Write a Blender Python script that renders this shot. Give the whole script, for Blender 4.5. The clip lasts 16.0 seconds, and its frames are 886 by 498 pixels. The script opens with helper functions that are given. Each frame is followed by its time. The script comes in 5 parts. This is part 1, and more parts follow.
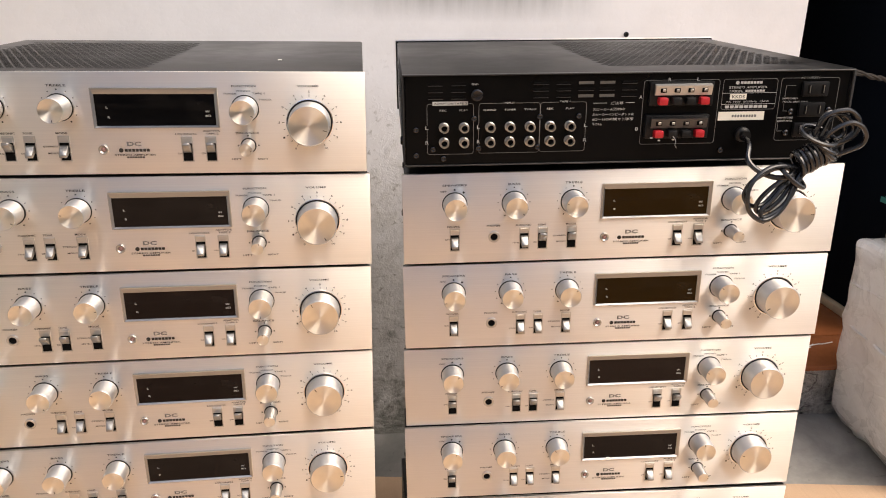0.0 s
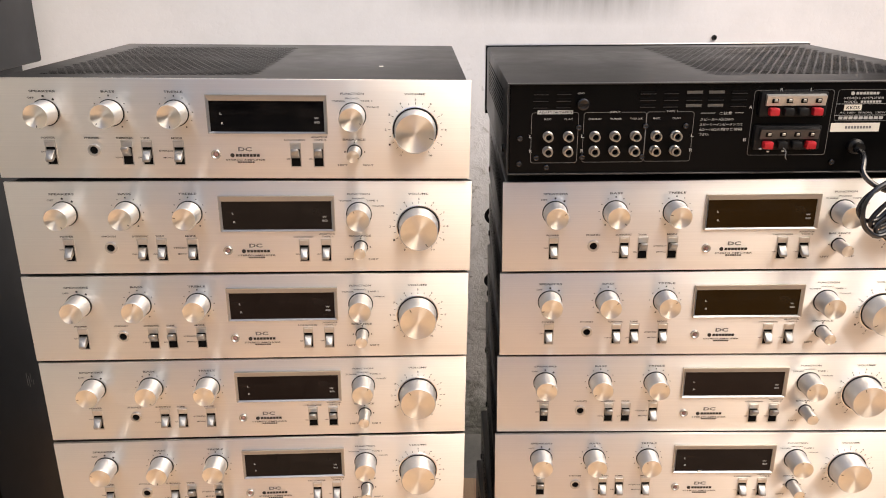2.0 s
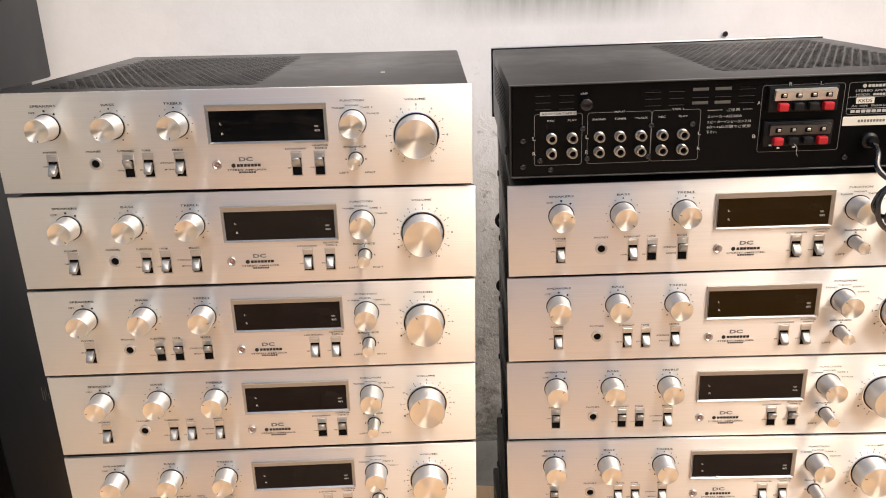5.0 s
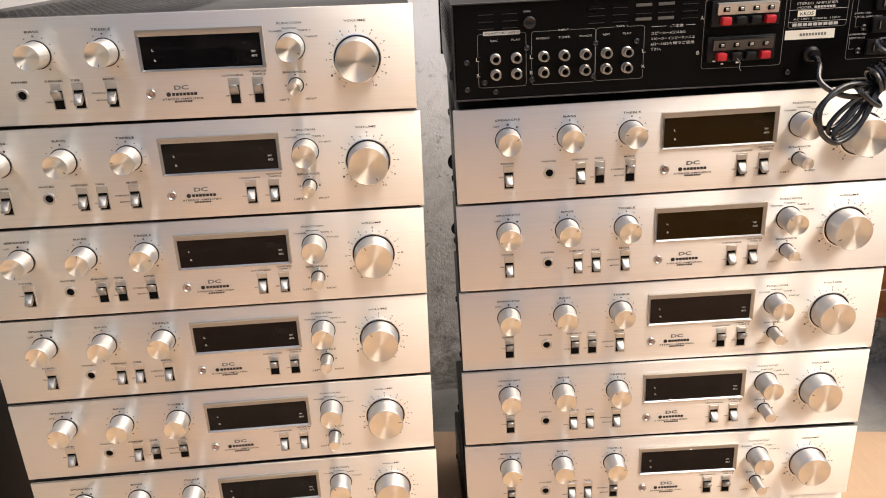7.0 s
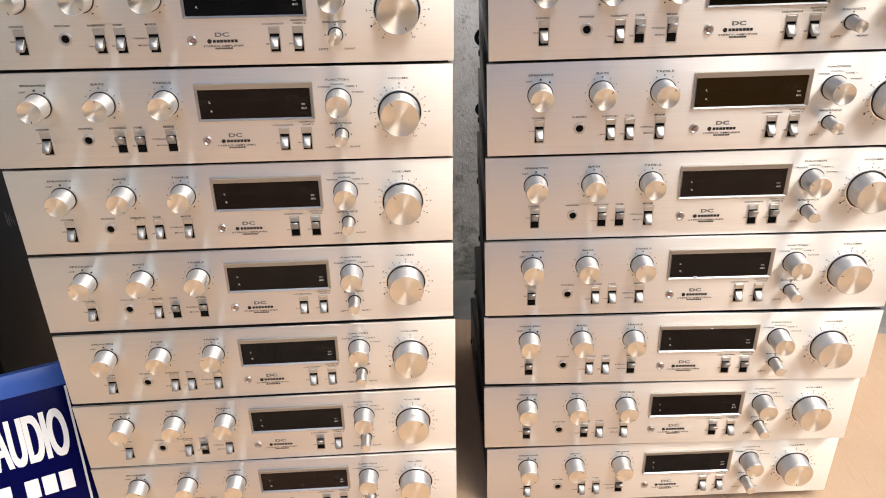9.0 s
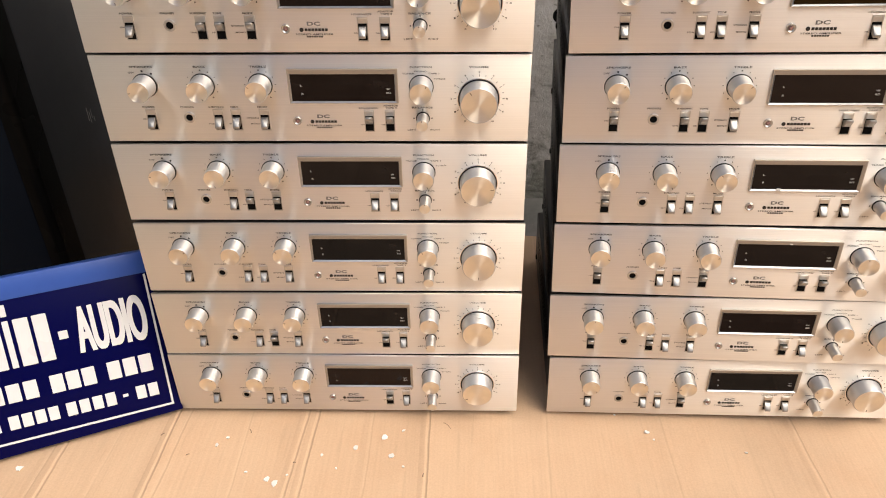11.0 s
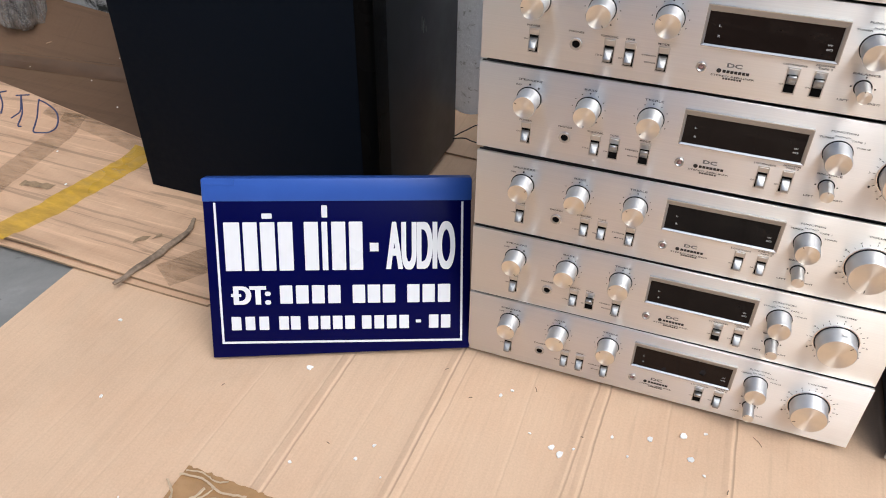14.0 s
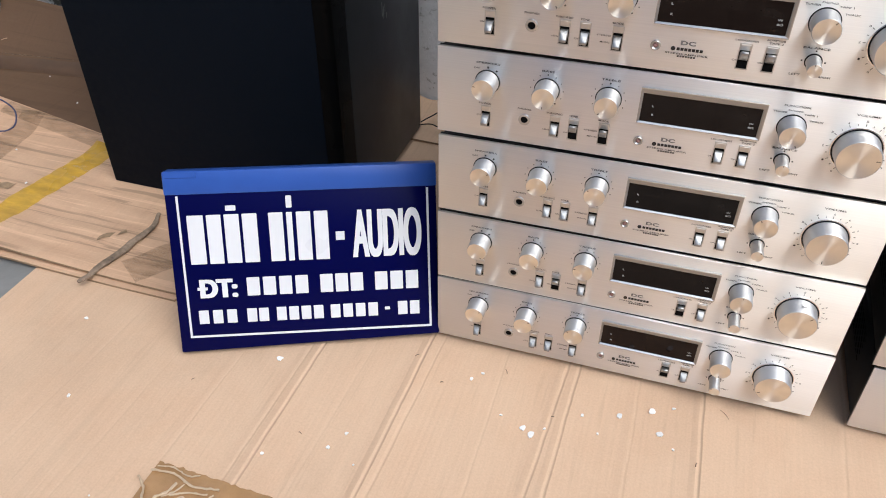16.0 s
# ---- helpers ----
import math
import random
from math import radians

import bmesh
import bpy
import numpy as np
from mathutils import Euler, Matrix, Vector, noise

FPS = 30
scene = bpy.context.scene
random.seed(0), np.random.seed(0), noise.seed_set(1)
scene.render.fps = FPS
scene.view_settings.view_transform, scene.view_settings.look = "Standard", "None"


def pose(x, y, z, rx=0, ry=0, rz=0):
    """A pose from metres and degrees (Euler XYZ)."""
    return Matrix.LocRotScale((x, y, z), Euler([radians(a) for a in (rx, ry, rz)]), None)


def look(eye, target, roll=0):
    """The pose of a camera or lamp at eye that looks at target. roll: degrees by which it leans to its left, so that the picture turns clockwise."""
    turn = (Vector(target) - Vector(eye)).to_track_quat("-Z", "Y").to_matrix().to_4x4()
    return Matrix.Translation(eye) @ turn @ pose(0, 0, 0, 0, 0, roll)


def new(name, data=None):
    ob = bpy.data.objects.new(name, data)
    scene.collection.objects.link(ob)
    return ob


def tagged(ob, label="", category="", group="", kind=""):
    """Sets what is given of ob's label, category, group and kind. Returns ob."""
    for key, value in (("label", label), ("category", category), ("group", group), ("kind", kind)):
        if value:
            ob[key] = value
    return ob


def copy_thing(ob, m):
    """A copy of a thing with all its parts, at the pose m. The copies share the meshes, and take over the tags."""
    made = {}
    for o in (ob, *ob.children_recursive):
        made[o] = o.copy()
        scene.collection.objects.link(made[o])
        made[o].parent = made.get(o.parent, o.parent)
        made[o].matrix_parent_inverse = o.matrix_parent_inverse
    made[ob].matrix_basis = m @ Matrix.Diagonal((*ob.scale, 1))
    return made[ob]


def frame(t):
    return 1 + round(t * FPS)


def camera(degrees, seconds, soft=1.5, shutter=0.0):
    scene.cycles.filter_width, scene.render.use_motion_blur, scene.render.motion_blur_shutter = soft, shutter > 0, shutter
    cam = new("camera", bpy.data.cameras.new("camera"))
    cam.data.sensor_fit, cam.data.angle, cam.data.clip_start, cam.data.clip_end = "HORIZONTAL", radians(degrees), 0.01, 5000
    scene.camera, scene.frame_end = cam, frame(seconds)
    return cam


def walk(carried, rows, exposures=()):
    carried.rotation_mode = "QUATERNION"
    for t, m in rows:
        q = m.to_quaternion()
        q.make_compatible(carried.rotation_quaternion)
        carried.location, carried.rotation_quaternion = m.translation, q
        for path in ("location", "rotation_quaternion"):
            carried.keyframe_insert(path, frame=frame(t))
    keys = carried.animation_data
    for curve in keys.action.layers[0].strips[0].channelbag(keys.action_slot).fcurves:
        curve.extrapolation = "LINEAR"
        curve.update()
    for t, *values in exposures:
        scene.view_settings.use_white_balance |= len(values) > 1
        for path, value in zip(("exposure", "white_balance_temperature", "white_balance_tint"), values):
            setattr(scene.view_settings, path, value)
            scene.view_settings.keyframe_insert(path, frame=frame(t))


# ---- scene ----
cam = camera(60.5, 16.0, soft=1.0)
PATH = [
    (0, (0.405, -0.679, 0.814), (0.635, 1.189, 0.137), 0.8),
    (0.5, (0.435, -0.669, 0.824), (0.659, 1.192, 0.128), 0.8),
    (1, (0.438, -0.667, 0.825), (0.647, 1.192, 0.118), 0.9),
    (1.5, (0.404, -0.674, 0.826), (0.565, 1.194, 0.131), 0.8),
    (2, (0.36, -0.674, 0.824), (0.456, 1.202, 0.136), 0.6),
    (2.5, (0.341, -0.672, 0.817), (0.373, 1.209, 0.139), 0.4),
    (3, (0.334, -0.668, 0.81), (0.323, 1.214, 0.133), 0.1),
    (3.5, (0.334, -0.666, 0.807), (0.307, 1.214, 0.124), -0.2),
    (4, (0.334, -0.666, 0.809), (0.315, 1.218, 0.14), -0.6),
    (4.5, (0.358, -0.663, 0.818), (0.356, 1.22, 0.143), -1.0),
    (4.7, (0.366, -0.665, 0.821), (0.381, 1.219, 0.148), -1.1),
    (6.8, (0.397, -0.666, 0.799), (0.522, 1.194, 0.073), -2.1),
    (7, (0.39, -0.671, 0.781), (0.518, 1.179, 0.032), -2.0),
    (7.5, (0.389, -0.678, 0.772), (0.517, 1.156, -0.016), -1.8),
    (8, (0.392, -0.674, 0.763), (0.507, 1.142, -0.067), -1.4),
    (8.5, (0.387, -0.668, 0.758), (0.487, 1.13, -0.113), -0.9),
    (8.7, (0.375, -0.671, 0.744), (0.47, 1.113, -0.156), -0.7),
    (10.8, (0.378, -0.684, 0.695), (0.346, 0.993, -0.394), -0.9),
    (11, (0.362, -0.687, 0.695), (0.294, 0.987, -0.398), -0.8),
    (11.5, (0.301, -0.692, 0.691), (0.108, 0.967, -0.409), -0.4),
    (12, (0.257, -0.695, 0.685), (-0.08, 0.926, -0.436), -0.1),
    (12.5, (0.233, -0.694, 0.677), (-0.205, 0.888, -0.466), 0.6),
    (13, (0.216, -0.678, 0.665), (-0.288, 0.868, -0.5), 1.0),
    (13.5, (0.203, -0.651, 0.669), (-0.335, 0.865, -0.519), 1.0),
    (14, (0.2, -0.633, 0.654), (-0.351, 0.86, -0.556), 0.9),
    (14.5, (0.196, -0.632, 0.645), (-0.359, 0.85, -0.578), 0.6),
    (15, (0.2, -0.633, 0.653), (-0.341, 0.844, -0.582), 0.3),
    (15.5, (0.196, -0.632, 0.653), (-0.319, 0.859, -0.577), 0.2),
    (16, (0.212, -0.631, 0.653), (-0.275, 0.864, -0.583), 0.3),
]
walk(cam, [(t, look(eye, target, roll)) for t, eye, target, roll in PATH],
     [(0, 0.45, 7050, 11), (1.2, 0.47, 7050, 11), (2.5, 0.56, 6950, 10), (5, 0.62, 6950, 9.5), (6.8, 0.49, 7100, 10.5), (7.4, 0.48, 6650, 8), (8.6, 0.48, 6350, 7), (11, 0.33, 6900, 8.5), (12.0, 0.33, 6850, 8.5), (12.5, 0.28, 5850, 6), (16, 0.23, 5650, 5)])

# ---- light ----
world = bpy.data.worlds.new("sky")
scene.world = world
world.use_nodes = True
wn = world.node_tree
sky = wn.nodes.new("ShaderNodeTexSky")
sky.sky_type, sky.sun_disc = "NISHITA", False
sky.sun_elevation, sky.sun_rotation = radians(54), radians(127)
sky.air_density, sky.dust_density, sky.ozone_density = 1.0, 4.0, 0.6
wn.links.new(sky.outputs[0], wn.nodes["Background"].inputs[0])
wn.nodes["Background"].inputs[1].default_value = 0.15

sun = new("sun", bpy.data.lights.new("sun", "SUN"))
sun.data.energy, sun.data.angle, sun.data.color = 1.45, radians(50), (1.0, 0.94, 0.87)
sun.matrix_world = look((1.9, -1.45, 3.3), (0, 0, 0))


# ---- materials ----
def shader(name, base, rough=0.5, metal=0.0, spec=0.5):
    m = bpy.data.materials.new(name)
    m.use_nodes = True
    nt = m.node_tree
    b = nt.nodes["Principled BSDF"]
    b.inputs["Base Color"].default_value = (*base, 1)
    b.inputs["Roughness"].default_value = rough
    b.inputs["Metallic"].default_value = metal
    b.inputs["Specular IOR Level"].default_value = spec
    return m, nt, b


def coords(nt, scale=(1, 1, 1), source="Object", rot=(0, 0, 0)):
    tc, mp = nt.nodes.new("ShaderNodeTexCoord"), nt.nodes.new("ShaderNodeMapping")
    mp.inputs["Scale"].default_value = scale
    mp.inputs["Rotation"].default_value = [radians(a) for a in rot]
    nt.links.new(tc.outputs[source], mp.inputs[0])
    return mp.outputs[0]


def grain(nt, vec, scale, detail=5, rough=0.6, distort=0.0):
    n = nt.nodes.new("ShaderNodeTexNoise")
    n.inputs["Scale"].default_value, n.inputs["Detail"].default_value = scale, detail
    n.inputs["Roughness"].default_value, n.inputs["Distortion"].default_value = rough, distort
    nt.links.new(vec, n.inputs["Vector"])
    return n.outputs[0]


def ramp(nt, fac, stops):
    r = nt.nodes.new("ShaderNodeValToRGB")
    while len(r.color_ramp.elements) < len(stops):
        r.color_ramp.elements.new(0.5)
    for e, (p, c) in zip(r.color_ramp.elements, stops):
        e.position, e.color = p, (*c, 1) if len(c) == 3 else c
    nt.links.new(fac, r.inputs[0])
    return r.outputs[0]


def blend(nt, fac, a, b, mode="MIX"):
    x = nt.nodes.new("ShaderNodeMix")
    x.data_type, x.blend_type = "RGBA", mode
    for s, v in ((x.inputs[0], fac), (x.inputs[6], a), (x.inputs[7], b)):
        if isinstance(v, (int, float)):
            s.default_value = v
        elif isinstance(v, tuple):
            s.default_value = (*v, 1)
        else:
            nt.links.new(v, s)
    return x.outputs[2]


def calc(nt, op, a, b, clamp=False):
    x = nt.nodes.new("ShaderNodeMath")
    x.operation, x.use_clamp = op, clamp
    for s, v in zip(x.inputs, (a, b)):
        if isinstance(v, (int, float)):
            s.default_value = v
        else:
            nt.links.new(v, s)
    return x.outputs[0]


def span(nt, v, a, b, c=0.0, d=1.0):
    x = nt.nodes.new("ShaderNodeMapRange")
    for i, q in enumerate((a, b, c, d), 1):
        x.inputs[i].default_value = q
    nt.links.new(v, x.inputs[0])
    return x.outputs[0]


def relief(nt, b, height, strength=0.3, dist=0.001):
    x = nt.nodes.new("ShaderNodeBump")
    x.inputs["Strength"].default_value, x.inputs["Distance"].default_value = strength, dist
    nt.links.new(height, x.inputs["Height"])
    nt.links.new(x.outputs[0], b.inputs["Normal"])


def plain(name, base, rough=0.5, metal=0.0, spec=0.5, vary=0.12, scale=60, bump=0.05, dist=0.0004):
    """A surface with two scales of tone and a fine relief."""
    m, nt, b = shader(name, base, rough, metal, spec)
    v = coords(nt)
    n1, n2 = grain(nt, v, scale, 6), grain(nt, v, scale / 9, 3)
    tone = calc(nt, "ADD", calc(nt, "MULTIPLY", n1, 0.5), calc(nt, "MULTIPLY", n2, 0.5))
    lo, hi = tuple(c * (1 - vary) for c in base), tuple(min(1, c * (1 + vary)) for c in base)
    nt.links.new(ramp(nt, tone, [(0.3, lo), (0.7, hi)]), b.inputs["Base Color"])
    nt.links.new(span(nt, n2, 0.3, 0.7, max(0.02, rough - 0.07), min(1, rough + 0.07)), b.inputs["Roughness"])
    if bump:
        relief(nt, b, n1, bump, dist)
    return m


def brushed(name, base, rough, aniso, axis=None):
    """Brushed metal: grain along x with axis None, else turned round that axis."""
    m, nt, b = shader(name, base, rough, 1.0)
    b.inputs["Anisotropic"].default_value = aniso
    if axis is None:
        c, vt = nt.nodes.new("ShaderNodeCombineXYZ"), nt.nodes.new("ShaderNodeVectorTransform")
        c.inputs[2].default_value = 1
        vt.vector_type, vt.convert_from, vt.convert_to = "VECTOR", "OBJECT", "WORLD"
        nt.links.new(c.outputs[0], vt.inputs[0])
        nt.links.new(vt.outputs[0], b.inputs["Tangent"])
        v = coords(nt, (3, 3, 900))
        soft = grain(nt, coords(nt, (6, 6, 14)), 1, 3)
    else:
        t = nt.nodes.new("ShaderNodeTangent")
        t.direction_type, t.axis = "RADIAL", axis
        b.inputs["Anisotropic Rotation"].default_value = 0.25
        nt.links.new(t.outputs[0], b.inputs["Tangent"])
        v = coords(nt, (90, 90, 90))
        soft = grain(nt, coords(nt, (40, 40, 40)), 1, 2)
    n = grain(nt, v, 1, 3)
    tone = calc(nt, "ADD", calc(nt, "MULTIPLY", n, 0.6), calc(nt, "MULTIPLY", soft, 0.4))
    col = ramp(nt, tone, [(0.25, tuple(c * 0.92 for c in base)), (0.75, tuple(min(1, c * 1.05) for c in base))])
    info = nt.nodes.new("ShaderNodeObjectInfo")
    own = ramp(nt, info.outputs["Random"], [(0.0, (0.93, 0.93, 0.94)), (0.35, (1.0, 0.985, 0.96)), (0.7, (0.97, 0.97, 0.985)), (1.0, (1.0, 0.995, 0.98))])
    nt.links.new(blend(nt, 1.0, col, own, "MULTIPLY"), b.inputs["Base Color"])
    smudge = span(nt, grain(nt, coords(nt, (11, 11, 30)), 1, 5, 0.65), 0.35, 0.75, -0.03, 0.05)
    nt.links.new(calc(nt, "ADD", span(nt, n, 0.3, 0.7, rough - 0.04, rough + 0.04), smudge), b.inputs["Roughness"])
    return m


ALU = brushed("brushed_aluminium", (0.91, 0.89, 0.855), 0.36, 1.0)
SPUN = brushed("spun_aluminium", (0.89, 0.845, 0.755), 0.32, 1.0, "Y")
KNOB = brushed("turned_aluminium", (0.66, 0.665, 0.67), 0.50, 0.3, "Y")
FRAME_METAL = plain("satin_display_frame", (0.36, 0.37, 0.385), 0.3, 1.0, vary=0.05, bump=0)
LEVER = plain("satin_lever_metal", (0.37, 0.365, 0.355), 0.40, 1.0, vary=0.05, bump=0)
SLIDE = plain("grey_slide_plate", (0.60, 0.59, 0.57), 0.4, 1.0, vary=0.08, bump=0)
CHROME = plain("chrome", (0.85, 0.85, 0.86), 0.12, 1.0, vary=0.05, bump=0)
NICKEL = plain("nickel", (0.50, 0.485, 0.455), 0.32, 1.0, vary=0.08, bump=0)
SLIDE_DARK = plain("dark_pressed_lip", (0.11, 0.11, 0.115), 0.35, 1.0, vary=0.1, bump=0)
SLIDE_PALE = plain("dull_inner_metal", (0.20, 0.20, 0.19), 0.5, 1.0, vary=0.2, bump=0)
DARK_STEEL = plain("dark_screw_steel", (0.05, 0.05, 0.052), 0.24, 1.0, vary=0.2, bump=0)
SLOT = plain("dark_recess", (0.004, 0.004, 0.004), 0.9, vary=0.1, bump=0, spec=0.1)
INK = plain("black_ink", (0.040, 0.036, 0.032), 0.7, vary=0.1, bump=0, spec=0.1)
GREY_INK = plain("grey_ink", (0.17, 0.165, 0.16), 0.6, vary=0.05, bump=0)
WHITE_INK = plain("white_ink", (0.50, 0.50, 0.49), 0.5, vary=0.05, bump=0)


def smoked(name, tints):
    """Dark half-mirrored display plastic; each window has its own tint and film of dust."""
    m, nt, b = shader(name, (0.05, 0.04, 0.04), 0.05, 1.0)
    info = nt.nodes.new("ShaderNodeObjectInfo")
    dust = grain(nt, coords(nt, (30, 30, 90)), 1, 5, 0.65)
    tint = ramp(nt, info.outputs["Random"], [(i / (len(tints) - 1), c) for i, c in enumerate(tints)])
    nt.links.new(tint, b.inputs["Base Color"])
    nt.links.new(span(nt, dust, 0.3, 0.7, 0.03, 0.09), b.inputs["Roughness"])
    film, add = nt.nodes.new("ShaderNodeBsdfDiffuse"), nt.nodes.new("ShaderNodeMixShader")
    film.inputs[0].default_value = (0.16, 0.14, 0.12, 1)
    nt.links.new(span(nt, dust, 0.45, 0.75, 0.006, 0.06), add.inputs[0])
    nt.links.new(b.outputs[0], add.inputs[1])
    nt.links.new(film.outputs[0], add.inputs[2])
    nt.links.new(add.outputs[0], nt.nodes["Material Output"].inputs[0])
    return m


GLASS = smoked("smoked_display", [(0.013, 0.011, 0.013), (0.021, 0.019, 0.020), (0.017, 0.019, 0.023), (0.027, 0.023, 0.023)])
AMBER_GLASS = smoked("amber_display", [(0.025, 0.018, 0.0075), (0.034, 0.024, 0.009)])
RUBBER = plain("black_rubber", (0.008, 0.008, 0.008), 0.36, vary=0.15, bump=0.05, spec=0.25)
CORD = plain("glossy_black_cord", (0.009, 0.010, 0.012), 0.22, vary=0.15, bump=0.03, spec=0.85)
PLASTIC = plain("black_plastic", (0.010, 0.010, 0.0105), 0.35, vary=0.1, bump=0.02, spec=0.2)
RED = plain("red_plastic", (0.42, 0.012, 0.02), 0.35, vary=0.1, bump=0.02)
LAMP_LENS = plain("dull_red_lens", (0.26, 0.15, 0.135), 0.15, vary=0.1, bump=0)
PAPER = plain("sticker_paper", (0.80, 0.77, 0.68), 0.6, vary=0.05, bump=0.02)


def case_paint():
    m, nt, b = shader("black_case_paint", (0.02, 0.02, 0.02), 0.45, 0.0)
    v = coords(nt)
    dust = grain(nt, v, 9, 4, 0.65)
    fine = grain(nt, v, 700, 2)
    col = blend(nt, span(nt, dust, 0.42, 0.75), (0.016, 0.016, 0.0165), (0.044, 0.043, 0.043))
    nt.links.new(col, b.inputs["Base Color"])
    nt.links.new(span(nt, dust, 0.35, 0.7, 0.30, 0.48), b.inputs["Roughness"])
    relief(nt, b, fine, 0.12, 0.0003)
    return m


CASE = case_paint()
REAR = plain("black_rear_paint", (0.0026, 0.0026, 0.0028), 0.30, vary=0.25, scale=14, bump=0.03, spec=0.13)


# pressed creases of the main sheet: place, slant, depth
CREASES = ((-0.1205, 0.010, 0.0014), (-0.132, 0.020, 0.0006), (-0.0009, 0.012, 0.0017), (0.0135, 0.030, 0.0006), (0.176, 0.019, 0.0013), (0.163, 0.045, 0.0010), (0.315, -0.008, 0.0013),
           (-0.205, 0.020, 0.0003), (-0.062, 0.030, 0.0002), (0.092, -0.020, 0.0003), (0.245, 0.0, 0.0004), (-0.275, 0.040, 0.0002), (-0.36, 0.06, 0.0002), (0.46, 0.03, 0.0003), (0.60, -0.02, 0.0003), (0.76, -0.04, 0.0008))


def cardboard(name, base, angle=0.0, flute=0.022, wear=0.0, lines=False):
    m, nt, b = shader(name, base, 0.75, 0.0, 0.35)
    v = coords(nt, rot=(0, 0, angle))
    w = nt.nodes.new("ShaderNodeTexWave")
    w.wave_type, w.bands_direction = "BANDS", "X"
    w.inputs["Scale"].default_value, w.inputs["Distortion"].default_value = 46, 0.6
    w.inputs["Detail"].default_value, w.inputs["Detail Scale"].default_value = 2, 0.6
    nt.links.new(v, w.inputs["Vector"])
    fibre = grain(nt, coords(nt, (260, 6, 260), rot=(0, 0, angle)), 1, 4)
    speck = grain(nt, v, 420, 3)
    blotch = grain(nt, v, 3.2, 5, 0.65)
    crease = grain(nt, coords(nt, (34, 0.7, 1), rot=(0, 0, angle + 4)), 1, 3, 0.6, 0.3)
    dark, light = tuple(c * 0.74 for c in base), tuple(min(1, c * 1.10) for c in base)
    c1 = ramp(nt, blotch, [(0.28, dark), (0.5, base), (0.75, light)])
    warm = grain(nt, v, 11, 5, 0.7, 0.6)
    c1 = blend(nt, span(nt, warm, 0.42, 0.68, 0.0, 0.55), c1, (base[0] * 0.93, base[1] * 0.84, base[2] * 0.78))
    c2 = blend(nt, 0.20, c1, ramp(nt, fibre, [(0.3, dark), (0.7, light)]))
    c2 = blend(nt, 0.26, c2, ramp(nt, speck, [(0.3, dark), (0.7, light)]))
    c3 = blend(nt, calc(nt, "MULTIPLY", span(nt, crease, 0.63, 0.70), 0.15), c2, tuple(c * 0.62 for c in base))
    dash = grain(nt, coords(nt, (150, 11, 1), rot=(0, 0, angle)), 1, 3, 0.5)
    c3 = blend(nt, calc(nt, "MULTIPLY", span(nt, dash, 0.60, 0.70), 0.16), c3, tuple(c * 0.60 for c in base))
    dents = None
    if lines:
        sep = nt.nodes.new("ShaderNodeSeparateXYZ")
        nt.links.new(v, sep.inputs[0])
        wob = calc(nt, "MULTIPLY", calc(nt, "SUBTRACT", grain(nt, v, 14, 3), 0.5), 0.004)
        patchy = span(nt, grain(nt, coords(nt, (9, 5, 1)), 1, 4), 0.30, 0.62, 0.45, 1.0)
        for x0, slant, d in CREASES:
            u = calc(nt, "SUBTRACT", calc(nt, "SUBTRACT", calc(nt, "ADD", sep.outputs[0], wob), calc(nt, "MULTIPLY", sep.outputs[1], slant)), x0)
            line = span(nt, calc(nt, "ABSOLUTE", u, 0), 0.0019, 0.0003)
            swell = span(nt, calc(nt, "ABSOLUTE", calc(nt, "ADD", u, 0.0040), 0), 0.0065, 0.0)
            # crease shade and the lit flank beside it are painted into the colour
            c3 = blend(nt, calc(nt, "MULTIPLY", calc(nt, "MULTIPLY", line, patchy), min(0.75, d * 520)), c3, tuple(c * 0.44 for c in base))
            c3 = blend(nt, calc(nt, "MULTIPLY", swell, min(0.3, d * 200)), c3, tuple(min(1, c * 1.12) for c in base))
            dent = calc(nt, "MULTIPLY", calc(nt, "SUBTRACT", swell, calc(nt, "MULTIPLY", line, 0.8)), d * 700)
            dents = dent if dents is None else calc(nt, "ADD", dents, dent)
    if wear:
        rub = grain(nt, coords(nt, (2.0, 62, 1), rot=(0, 0, 5)), 1, 6, 0.68, 0.4)
        c3 = blend(nt, calc(nt, "MULTIPLY", span(nt, rub, 0.55, 0.60), wear), c3, tuple(c * 0.46 for c in base))
        c3 = blend(nt, calc(nt, "MULTIPLY", span(nt, rub, 0.43, 0.38), wear * 0.7), c3, tuple(min(1, c * 1.3) for c in base))
    nt.links.new(c3, b.inputs["Base Color"])
    h = calc(nt, "ADD", calc(nt, "MULTIPLY", calc(nt, "MULTIPLY", w.outputs[1], flute), span(nt, blotch, 0.35, 0.6, 0.1, 1.6)), calc(nt, "MULTIPLY", crease, 0.55))
    if dents is not None:
        h = calc(nt, "ADD", h, dents)
    relief(nt, b, calc(nt, "ADD", h, calc(nt, "MULTIPLY", fibre, 0.06)), 0.4, 0.003)
    return m


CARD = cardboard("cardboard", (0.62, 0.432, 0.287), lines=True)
CARD_OLD = cardboard("worn_cardboard", (0.57, 0.375, 0.24), 84, 0.04, 0.7)
# dirty board, its brown deepened further to carry the shade of the corner
CARD_DIRTY_SHADED = cardboard("dirty_shaded_cardboard", (0.150, 0.088, 0.050), 84, 0.03, 0.22)
CARD_EDGE = plain("cardboard_edge", (0.28, 0.19, 0.11), 0.8, vary=0.3, scale=300, bump=0.3)


